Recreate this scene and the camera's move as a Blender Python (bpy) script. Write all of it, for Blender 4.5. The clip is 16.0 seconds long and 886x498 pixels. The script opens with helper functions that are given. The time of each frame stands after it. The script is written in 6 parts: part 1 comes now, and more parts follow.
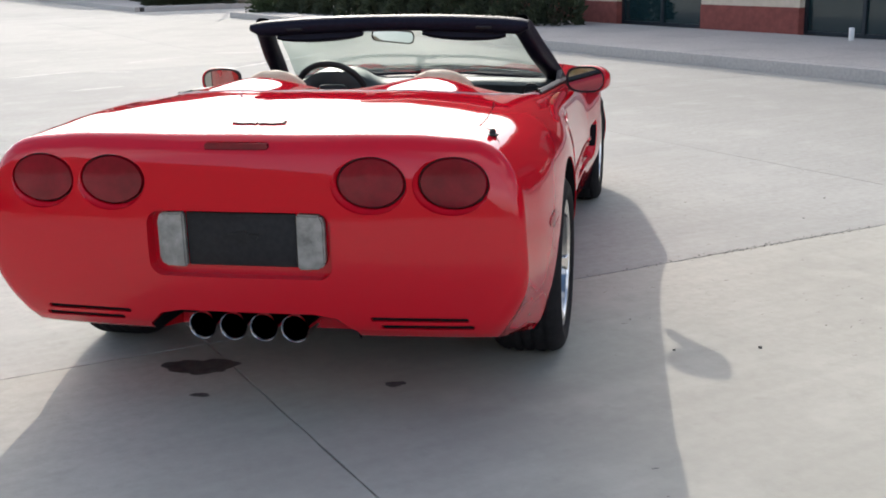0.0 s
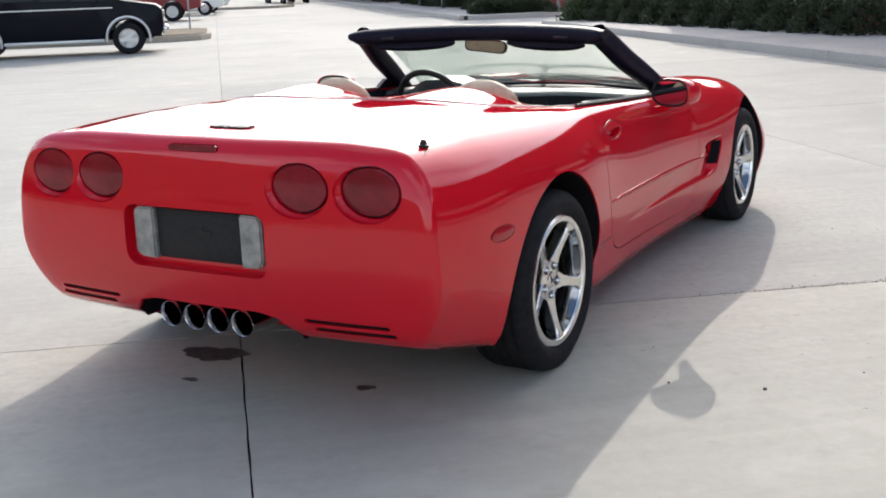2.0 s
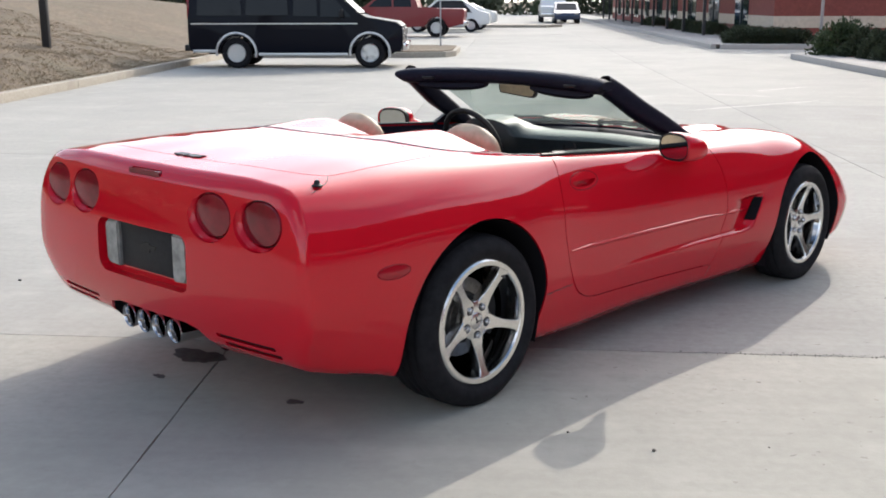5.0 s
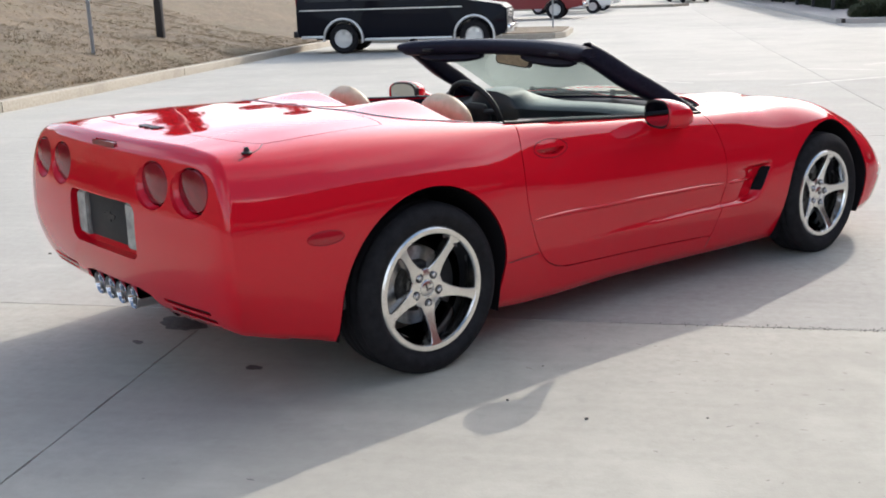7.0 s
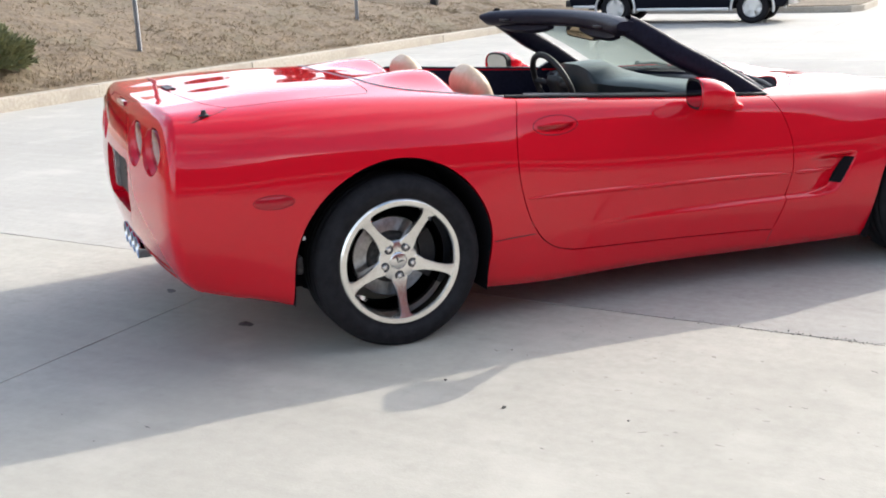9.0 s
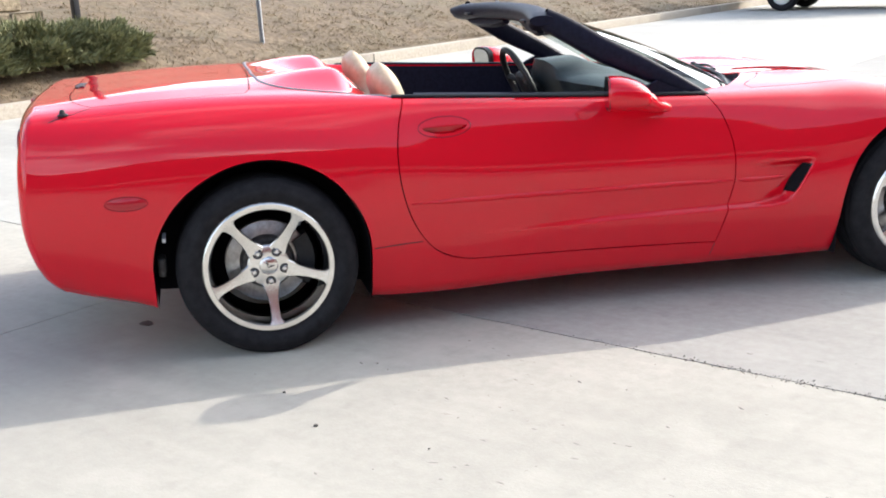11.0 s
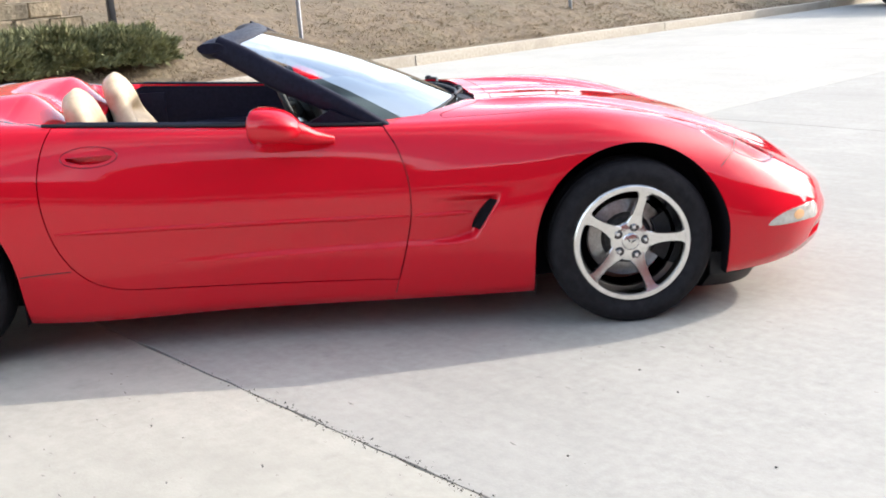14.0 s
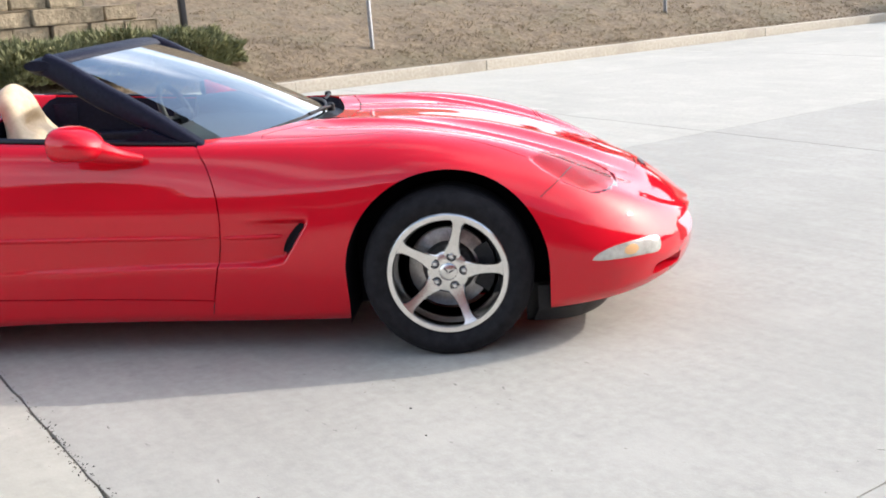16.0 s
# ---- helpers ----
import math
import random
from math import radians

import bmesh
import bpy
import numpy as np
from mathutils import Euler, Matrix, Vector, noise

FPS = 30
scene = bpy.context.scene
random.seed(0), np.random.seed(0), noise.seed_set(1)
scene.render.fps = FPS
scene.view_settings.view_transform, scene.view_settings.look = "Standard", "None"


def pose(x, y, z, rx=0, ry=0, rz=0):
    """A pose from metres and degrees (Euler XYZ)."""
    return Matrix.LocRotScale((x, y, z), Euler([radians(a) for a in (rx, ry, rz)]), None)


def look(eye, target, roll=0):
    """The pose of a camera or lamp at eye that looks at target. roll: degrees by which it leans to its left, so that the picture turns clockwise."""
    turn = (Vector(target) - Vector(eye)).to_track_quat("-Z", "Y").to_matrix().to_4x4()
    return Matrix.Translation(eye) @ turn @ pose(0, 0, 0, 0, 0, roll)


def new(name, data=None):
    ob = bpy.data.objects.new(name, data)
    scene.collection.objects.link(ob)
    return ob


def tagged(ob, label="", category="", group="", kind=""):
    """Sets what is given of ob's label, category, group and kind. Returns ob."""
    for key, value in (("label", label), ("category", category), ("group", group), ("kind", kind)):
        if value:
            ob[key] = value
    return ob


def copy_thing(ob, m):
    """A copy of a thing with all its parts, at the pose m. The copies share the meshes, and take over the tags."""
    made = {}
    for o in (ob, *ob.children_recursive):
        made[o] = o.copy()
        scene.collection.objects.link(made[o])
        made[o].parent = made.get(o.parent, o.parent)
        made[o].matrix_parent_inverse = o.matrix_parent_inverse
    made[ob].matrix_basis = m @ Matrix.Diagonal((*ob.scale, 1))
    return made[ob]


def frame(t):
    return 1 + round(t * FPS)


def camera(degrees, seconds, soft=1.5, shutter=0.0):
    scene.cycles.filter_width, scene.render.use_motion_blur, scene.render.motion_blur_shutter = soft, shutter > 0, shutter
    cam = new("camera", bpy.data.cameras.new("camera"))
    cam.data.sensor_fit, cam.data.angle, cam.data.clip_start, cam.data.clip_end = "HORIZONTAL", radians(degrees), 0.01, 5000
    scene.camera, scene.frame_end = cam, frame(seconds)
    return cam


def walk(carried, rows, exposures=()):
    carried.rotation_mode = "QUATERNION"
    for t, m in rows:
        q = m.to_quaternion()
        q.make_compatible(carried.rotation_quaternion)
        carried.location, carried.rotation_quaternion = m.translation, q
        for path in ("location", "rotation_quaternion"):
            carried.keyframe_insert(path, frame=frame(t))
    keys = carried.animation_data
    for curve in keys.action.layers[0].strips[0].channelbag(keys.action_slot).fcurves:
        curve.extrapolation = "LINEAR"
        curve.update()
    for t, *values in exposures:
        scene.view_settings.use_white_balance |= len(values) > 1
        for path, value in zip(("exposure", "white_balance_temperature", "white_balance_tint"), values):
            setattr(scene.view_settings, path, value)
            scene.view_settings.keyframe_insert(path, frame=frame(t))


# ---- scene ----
cam = camera(43.5, 16.0, soft=1.85)
PATH = [
    (0, (1.253, -3.951, 1.416), (0.872, -2.054, 0.909), -1.4),
    (0.5, (1.604, -3.921, 1.411), (1.003, -2.078, 0.92), -1.2),
    (1, (1.853, -3.802, 1.393), (1.166, -1.993, 0.889), -2.1),
    (1.5, (2.082, -3.63, 1.387), (1.249, -1.882, 0.888), -1.3),
    (2, (2.425, -3.523, 1.386), (1.471, -1.831, 0.911), -2.1),
    (2.5, (2.687, -3.387, 1.403), (1.677, -1.731, 0.914), -2.4),
    (3, (2.882, -3.16, 1.462), (1.857, -1.562, 0.834), -0.6),
    (3.5, (3.148, -2.995, 1.484), (1.976, -1.453, 0.987), 1.8),
    (6, (3.851, -2.973, 1.481), (2.454, -1.61, 1.044), -0.6),
    (6.5, (4.053, -2.792, 1.455), (2.608, -1.483, 1.01), -0.6),
    (7, (4.014, -2.497, 1.409), (2.51, -1.261, 0.953), -1.8),
    (7.5, (4.115, -2.219, 1.41), (2.536, -1.087, 0.935), -2.3),
    (8, (4.333, -1.949, 1.399), (2.661, -0.966, 0.912), -2.0),
    (10.5, (4.73, -0.539, 1.35), (2.861, -0.014, 0.866), -2.0),
    (11, (4.787, -0.22, 1.349), (2.896, 0.198, 0.85), -2.6),
    (11.5, (4.871, 0.095, 1.364), (2.974, 0.426, 0.826), -3.3),
    (12, (4.833, 0.413, 1.363), (2.923, 0.716, 0.853), -2.4),
    (12.5, (4.867, 0.752, 1.371), (2.947, 1.009, 0.87), -2.6),
    (13, (4.98, 1.089, 1.383), (3.055, 1.273, 0.875), -2.2),
    (13.5, (4.953, 1.409, 1.389), (3.028, 1.577, 0.871), -2.3),
    (14, (4.908, 1.703, 1.376), (2.974, 1.814, 0.879), -3.3),
    (14.5, (5.001, 2.06, 1.398), (3.064, 2.099, 0.899), -3.1),
    (15, (4.903, 2.361, 1.374), (2.965, 2.405, 0.882), -3.1),
    (15.5, (4.803, 2.655, 1.384), (2.868, 2.659, 0.877), -3.4),
    (16, (4.774, 2.978, 1.379), (2.841, 2.811, 0.895), -3.3),
]
walk(cam, [(t, look(eye, target, roll)) for t, eye, target, roll in PATH], exposures=[(0, 0.37), (2, 0.46), (3.0, 0.38), (3.5, 0.44), (6, 0.35), (7, 0.44), (8, 0.66), (10.5, 1.00), (11.5, 1.12), (12, 1.17), (13, 1.06), (14.5, 0.95), (15.5, 0.76), (16, 0.86)])

# ---------------------------------------------------------------- light
SUN_WAY = Vector((-0.50, 1.48, 0.86)).normalized()          # towards the sun
SUN_EL, SUN_AZ = math.asin(SUN_WAY.z), math.atan2(SUN_WAY.x, SUN_WAY.y)
world = bpy.data.worlds.new("world")
scene.world = world
world.use_nodes = True
wn = world.node_tree.nodes
sky = wn.new("ShaderNodeTexSky")
sky.sky_type = "NISHITA"
sky.sun_disc = False
sky.sun_elevation, sky.sun_rotation = SUN_EL, SUN_AZ
sky.air_density, sky.dust_density, sky.ozone_density = 1.0, 2.0, 1.4
wn["Background"].inputs["Strength"].default_value = 0.195
# thin broken cloud over all of the sky
wl = world.node_tree.links
way = wn.new("ShaderNodeTexCoord").outputs["Generated"]
sep = wn.new("ShaderNodeSeparateXYZ")
wl.new(way, sep.inputs["Vector"])
lift = wn.new("ShaderNodeMath")
lift.operation, lift.inputs[1].default_value = "ADD", 0.22
wl.new(sep.outputs["Z"], lift.inputs[0])
flat = wn.new("ShaderNodeVectorMath")
flat.operation = "DIVIDE"
wl.new(way, flat.inputs[0])
three = wn.new("ShaderNodeCombineXYZ")
for k in range(3):
    wl.new(lift.outputs["Value"], three.inputs[k])
wl.new(three.outputs["Vector"], flat.inputs[1])
cloud = wn.new("ShaderNodeTexNoise")
cloud.inputs["Scale"].default_value, cloud.inputs["Detail"].default_value, cloud.inputs["Roughness"].default_value = 1.1, 7.0, 0.55
wl.new(flat.outputs["Vector"], cloud.inputs["Vector"])
cover = wn.new("ShaderNodeMapRange")
cover.inputs["From Min"].default_value, cover.inputs["From Max"].default_value, cover.inputs["To Max"].default_value = 0.50, 0.70, 0.62
wl.new(cloud.outputs["Fac"], cover.inputs["Value"])
veil = wn.new("ShaderNodeMixRGB")
veil.inputs["Color2"].default_value = (13.0, 12.9, 13.2, 1)
wl.new(cover.outputs["Result"], veil.inputs["Fac"])
wl.new(sky.outputs["Color"], veil.inputs["Color1"])
# haze: pale towards the horizon, brightest round the sun
low = wn.new("ShaderNodeMapRange")
low.interpolation_type = "SMOOTHSTEP"
low.inputs["From Min"].default_value, low.inputs["From Max"].default_value, low.inputs["To Min"].default_value, low.inputs["To Max"].default_value = 0.0, 0.52, 0.66, 0.0
wl.new(sep.outputs["Z"], low.inputs["Value"])
haze = wn.new("ShaderNodeMixRGB")
haze.inputs["Color2"].default_value = (9.3, 9.7, 10.9, 1)

wl.new(veil.outputs["Color"], haze.inputs["Color1"])
near = wn.new("ShaderNodeVectorMath")
near.operation, near.inputs[1].default_value = "DOT_PRODUCT", SUN_WAY
wl.new(way, near.inputs[0])
keep = wn.new("ShaderNodeMath")
keep.operation, keep.inputs[1].default_value = "MAXIMUM", 0.0
wl.new(near.outputs["Value"], keep.inputs[0])
side = wn.new("ShaderNodeMapRange")
side.inputs["From Min"].default_value, side.inputs["To Min"].default_value = -0.15, 0.30
wl.new(near.outputs["Value"], side.inputs["Value"])
thick = wn.new("ShaderNodeMath")
thick.operation = "MULTIPLY"
wl.new(low.outputs["Result"], thick.inputs[0])
wl.new(side.outputs["Result"], thick.inputs[1])
wl.new(thick.outputs["Value"], haze.inputs["Fac"])
lobe = wn.new("ShaderNodeMath")
lobe.operation, lobe.inputs[1].default_value = "POWER", 9.0
wl.new(keep.outputs["Value"], lobe.inputs[0])
glow = wn.new("ShaderNodeMixRGB")
glow.blend_type, glow.inputs["Color2"].default_value = "ADD", (12.0, 11.7, 11.4, 1)
wl.new(lobe.outputs["Value"], glow.inputs["Fac"])
wl.new(haze.outputs["Color"], glow.inputs["Color1"])
wl.new(glow.outputs["Color"], wn["Background"].inputs["Color"])
sun_data = bpy.data.lights.new("sun", "SUN")
sun_data.energy, sun_data.angle, sun_data.color = 2.2, radians(0.55), (1.0, 0.935, 0.855)
sun = new("sun", sun_data)
sun.matrix_world = look((0, 0, 30), Vector((0, 0, 30)) - SUN_WAY)

# ---------------------------------------------------------------- materials
def mat(name, base, rough=0.5, metal=0.0, **more):
    """A plain Principled material; more: other inputs by name with _ for spaces."""
    m = bpy.data.materials.new(name)
    m.use_nodes = True
    b = m.node_tree.nodes["Principled BSDF"]
    b.inputs["Base Color"].default_value = (*base, 1)
    b.inputs["Roughness"].default_value, b.inputs["Metallic"].default_value = rough, metal
    for k, v in more.items():
        b.inputs[k.replace("_", " ")].default_value = v
    return m


def grain(m, scale, lo, hi, detail=6.0, where="Object", bump=0.0, bump_scale=None, rough=None, second=None, spread=(0.35, 0.65)):
    """Colour from noise between lo and hi; second: (scale, colour, amount, from, to), a coarser stain; bump in metres."""
    t = m.node_tree
    n, l = t.nodes, t.links
    b = n["Principled BSDF"]
    co = n.new("ShaderNodeTexCoord").outputs[where]
    no = n.new("ShaderNodeTexNoise")
    no.inputs["Scale"].default_value, no.inputs["Detail"].default_value, no.inputs["Roughness"].default_value = scale, detail, 0.65
    l.new(co, no.inputs["Vector"])
    ra = n.new("ShaderNodeValToRGB")
    ra.color_ramp.elements[0].color, ra.color_ramp.elements[1].color = (*lo, 1), (*hi, 1)
    ra.color_ramp.elements[0].position, ra.color_ramp.elements[1].position = spread
    l.new(no.outputs["Fac"], ra.inputs["Fac"])
    out = ra.outputs["Color"]
    for s2, colour, amount, a, z in (second or ()):
        n2 = n.new("ShaderNodeTexNoise")
        n2.inputs["Scale"].default_value, n2.inputs["Detail"].default_value, n2.inputs["Roughness"].default_value = s2, 5.0, 0.6
        l.new(co, n2.inputs["Vector"])
        mr = n.new("ShaderNodeMapRange")
        mr.inputs["From Min"].default_value, mr.inputs["From Max"].default_value, mr.inputs["To Max"].default_value = a, z, amount
        l.new(n2.outputs["Fac"], mr.inputs["Value"])
        mx = n.new("ShaderNodeMixRGB")
        mx.inputs["Color2"].default_value = (*colour, 1)
        l.new(mr.outputs["Result"], mx.inputs["Fac"])
        l.new(out, mx.inputs["Color1"])
        out = mx.outputs["Color"]
    l.new(out, b.inputs["Base Color"])
    if rough:
        mr = n.new("ShaderNodeMapRange")
        mr.inputs["To Min"].default_value, mr.inputs["To Max"].default_value = rough
        l.new(no.outputs["Fac"], mr.inputs["Value"])
        l.new(mr.outputs["Result"], b.inputs["Roughness"])
    if bump:
        nb = n.new("ShaderNodeTexNoise")
        nb.inputs["Scale"].default_value, nb.inputs["Detail"].default_value = bump_scale or scale * 3, 4.0
        l.new(co, nb.inputs["Vector"])
        bu = n.new("ShaderNodeBump")
        bu.inputs["Distance"].default_value, bu.inputs["Strength"].default_value = bump, 1.0
        l.new(nb.outputs["Fac"], bu.inputs["Height"])
        l.new(bu.outputs["Normal"], b.inputs["Normal"])
    return m


def vary(m, amount):
    """Each object of this material a little lighter or darker."""
    t = m.node_tree
    n, l = t.nodes, t.links
    b = n["Principled BSDF"]
    src = b.inputs["Base Color"].links[0].from_socket
    info = n.new("ShaderNodeObjectInfo")
    mr = n.new("ShaderNodeMapRange")
    mr.inputs["To Min"].default_value, mr.inputs["To Max"].default_value = 1 - amount, 1 + amount
    l.new(info.outputs["Random"], mr.inputs["Value"])
    hs = n.new("ShaderNodeHueSaturation")
    l.new(mr.outputs["Result"], hs.inputs["Value"])
    l.new(src, hs.inputs["Color"])
    l.new(hs.outputs["Color"], b.inputs["Base Color"])
    return m


M = {}
def concrete(name, k, warm):
    """Floated concrete: fine speckle, broad stains and faint trowel streaks along the panel; k the panel's own tone, warm its tint."""
    c = lambda v: (v * k * (1 + warm), v * k * (1 + 0.45 * warm), v * k * (1 - 1.3 * warm))
    m = grain(mat(name, c(0.4), 0.85, 0.0, Specular_IOR_Level=0.3), 22, c(0.378), c(0.440), bump=0.0008, bump_scale=90,
              second=[(0.17, c(0.345), 0.6, 0.46, 0.62), (0.6, c(0.315), 0.6, 0.47, 0.70), (2.4, c(0.485), 0.55, 0.5, 0.70), (9, c(0.29), 0.45, 0.60, 0.76), (38, c(0.25), 0.5, 0.66, 0.78)])
    n, l = m.node_tree.nodes, m.node_tree.links
    b = n["Principled BSDF"]
    src = b.inputs["Base Color"].links[0].from_socket
    mp, st, mr, hs = n.new("ShaderNodeMapping"), n.new("ShaderNodeTexNoise"), n.new("ShaderNodeMapRange"), n.new("ShaderNodeHueSaturation")
    mp.inputs["Scale"].default_value = (0.7, 13.0, 1.0)
    l.new(n.new("ShaderNodeTexCoord").outputs["Object"], mp.inputs["Vector"])
    st.inputs["Scale"].default_value, st.inputs["Detail"].default_value = 1.0, 6.0
    l.new(mp.outputs["Vector"], st.inputs["Vector"])
    mr.inputs["From Min"].default_value, mr.inputs["From Max"].default_value = 0.32, 0.68
    mr.inputs["To Min"].default_value, mr.inputs["To Max"].default_value = 0.965, 1.03
    l.new(st.outputs["Fac"], mr.inputs["Value"])
    l.new(mr.outputs["Result"], hs.inputs["Value"])
    l.new(src, hs.inputs["Color"])
    l.new(hs.outputs["Color"], b.inputs["Base Color"])
    return vary(m, 0.03)


M["concrete"] = concrete("concrete", 0.93, 0.068)
M["concrete_warm"] = concrete("concrete_warm", 0.95, 0.090)
M["concrete_grey"] = concrete("concrete_grey", 0.80, 0.062)
M["joint"] = grain(mat("joint_filler", (0.05, 0.045, 0.04), 0.95), 60, (0.035, 0.03, 0.027), (0.10, 0.09, 0.08))
M["pit"] = grain(mat("pit_dirt", (0.15, 0.14, 0.12), 0.95), 4, (0.09, 0.082, 0.072), (0.25, 0.235, 0.21))
M["kerb"] = vary(grain(mat("kerb_concrete", (0.4, 0.36, 0.3), 0.9), 25, (0.33, 0.29, 0.23), (0.45, 0.405, 0.33), bump=0.002, second=[(1.3, (0.24, 0.205, 0.16), 0.5, 0.5, 0.72)]), 0.08)
M["walkway"] = vary(grain(mat("sidewalk_concrete", (0.4, 0.38, 0.36), 0.9), 25, (0.40, 0.37, 0.335), (0.50, 0.465, 0.42), bump=0.0015, second=[(0.8, (0.31, 0.285, 0.255), 0.5, 0.5, 0.75)]), 0.05)
M["earth"] = grain(mat("dry_ground", (0.2, 0.15, 0.1), 0.95), 5, (0.125, 0.090, 0.056), (0.215, 0.158, 0.098), where="Object", bump=0.03, bump_scale=9,
                   second=[(0.5, (0.24, 0.178, 0.112), 0.5, 0.45, 0.65), (1.7, (0.12, 0.092, 0.058), 0.5, 0.48, 0.64), (16, (0.070, 0.054, 0.034), 0.65, 0.48, 0.64), (11, (0.31, 0.24, 0.155), 0.6, 0.54, 0.68), (5.5, (0.095, 0.070, 0.046), 0.55, 0.52, 0.66), (0.9, (0.12, 0.112, 0.06), 0.3, 0.5, 0.65)])
M["grass"] = grain(mat("dry_grass", (0.3, 0.24, 0.14), 0.9), 3, (0.15, 0.112, 0.066), (0.36, 0.28, 0.175), where="Object")
M["paint"] = mat("red_car_paint", (0.58, 0.005, 0.017), 0.45, 0.0, Coat_Weight=1.0, Coat_Roughness=0.03, Coat_IOR=1.49, Specular_IOR_Level=0.0)
M["trim"] = grain(mat("black_plastic", (0.009, 0.009, 0.011), 0.5, 0.0, Specular_IOR_Level=0.35), 90, (0.007, 0.007, 0.008), (0.014, 0.014, 0.016), bump=0.0004, bump_scale=500)
M["pillar"] = grain(mat("navy_black_vinyl", (0.006, 0.006, 0.014), 0.45, 0.0, Specular_IOR_Level=0.13), 60, (0.005, 0.005, 0.013), (0.010, 0.010, 0.022), bump=0.0005, bump_scale=700)
M["rubber"] = grain(mat("tyre_rubber", (0.008, 0.008, 0.009), 0.75, 0.0, Specular_IOR_Level=0.15), 30, (0.010, 0.0095, 0.011), (0.018, 0.017, 0.019), bump=0.0006, bump_scale=200)
M["chrome"] = mat("chrome", (0.54, 0.53, 0.53), 0.07, 1.0)
M["disc"] = grain(mat("brake_steel", (0.45, 0.43, 0.42), 0.35, 1.0), 40, (0.26, 0.25, 0.24), (0.40, 0.385, 0.37))
M["dark"] = mat("underside_black", (0.012, 0.011, 0.013), 0.95, 0.0, Specular_IOR_Level=0.02)
M["barrel"] = mat("dark_chrome", (0.34, 0.34, 0.34), 0.07, 1.0)
M["lens"] = grain(mat("red_lens", (0.2, 0.006, 0.012), 0.12, 0.0, Specular_IOR_Level=0.4), 9, (0.15, 0.004, 0.011), (0.25, 0.007, 0.018))
M["alloy"] = grain(mat("machined_alloy", (0.8, 0.79, 0.77), 0.22, 1.0), 30, (0.70, 0.685, 0.66), (0.80, 0.785, 0.76))
M["dash"] = grain(mat("dark_dash_vinyl", (0.012, 0.018, 0.021), 0.42, 0.0, Specular_IOR_Level=0.5), 60, (0.011, 0.017, 0.020), (0.017, 0.024, 0.028), bump=0.0003, bump_scale=700)
M["clear"] = grain(mat("clear_lens", (0.5, 0.5, 0.48), 0.22, 0.15), 14, (0.17, 0.165, 0.155), (0.36, 0.35, 0.33), bump=0.0002, bump_scale=60)
M["front_lens"] = grain(mat("clear_front_lens", (0.62, 0.60, 0.55), 0.12, 0.2, Coat_Weight=1.0), 14, (0.34, 0.325, 0.29), (0.60, 0.58, 0.53), bump=0.0002, bump_scale=60)
M["amber"] = mat("amber_lens", (0.62, 0.36, 0.17), 0.2, 0.0, Coat_Weight=1.0)
M["leather"] = grain(mat("tan_leather", (0.5, 0.38, 0.24), 0.5), 30, (0.46, 0.345, 0.22), (0.56, 0.43, 0.29), bump=0.0006, bump_scale=350)
M["plate"] = grain(mat("dark_plate_panel", (0.02, 0.02, 0.022), 0.55, 0.0, Specular_IOR_Level=0.3), 60, (0.012, 0.012, 0.014), (0.02, 0.02, 0.022))
M["mirror"] = mat("mirror_glass", (0.42, 0.42, 0.40), 0.02, 1.0)
M["gasket"] = mat("grey_rubber_gasket", (0.17, 0.18, 0.19), 0.55)
M["marker"] = mat("red_marker_lens", (0.36, 0.006, 0.016), 0.1, 0.0)
M["hat"] = grain(mat("dark_brake_hub", (0.05, 0.045, 0.042), 0.6, 0.4), 40, (0.03, 0.028, 0.026), (0.08, 0.072, 0.066))
M["steel"] = grain(mat("galvanised_steel", (0.4, 0.41, 0.42), 0.45, 0.8), 40, (0.32, 0.33, 0.34), (0.5, 0.5, 0.52))
M["black_metal"] = mat("black_painted_metal", (0.015, 0.015, 0.018), 0.45)
M["block"] = vary(grain(mat("tan_wall_block", (0.4, 0.33, 0.22), 0.95), 12, (0.20, 0.158, 0.102), (0.36, 0.29, 0.19), bump=0.02, bump_scale=22, second=[(3.5, (0.17, 0.13, 0.085), 0.5, 0.48, 0.68)]), 0.16)
M["brick"] = grain(mat("red_masonry", (0.28, 0.075, 0.045), 0.85), 9, (0.20, 0.050, 0.040), (0.27, 0.072, 0.055), bump=0.003, second=[(0.7, (0.18, 0.05, 0.035), 0.4, 0.5, 0.7)])
M["cream"] = grain(mat("cream_masonry", (0.62, 0.52, 0.40), 0.85), 9, (0.55, 0.46, 0.35), (0.66, 0.56, 0.44), bump=0.002)
M["shop_glass"] = mat("dark_shop_glass", (0.012, 0.03, 0.032), 0.04, 0.0, Specular_IOR_Level=0.7)
M["alu"] = mat("dark_aluminium_frame", (0.03, 0.04, 0.05), 0.4, 0.6)
M["leaf"] = vary(grain(mat("shrub_leaf", (0.05, 0.08, 0.03), 0.7), 4, (0.022, 0.04, 0.014), (0.085, 0.12, 0.045), where="Object"), 0.1)
M["juniper"] = vary(grain(mat("juniper_leaf", (0.1, 0.12, 0.06), 0.75), 6, (0.085, 0.095, 0.036), (0.26, 0.255, 0.115), where="Object"), 0.1)
M["hedge"] = grain(mat("dark_hedge_leaf", (0.03, 0.045, 0.02), 0.75), 3, (0.018, 0.026, 0.012), (0.06, 0.075, 0.033), where="Object")
M["bark"] = grain(mat("bark", (0.1, 0.075, 0.05), 0.95), 20, (0.06, 0.045, 0.03), (0.14, 0.105, 0.075), bump=0.004)
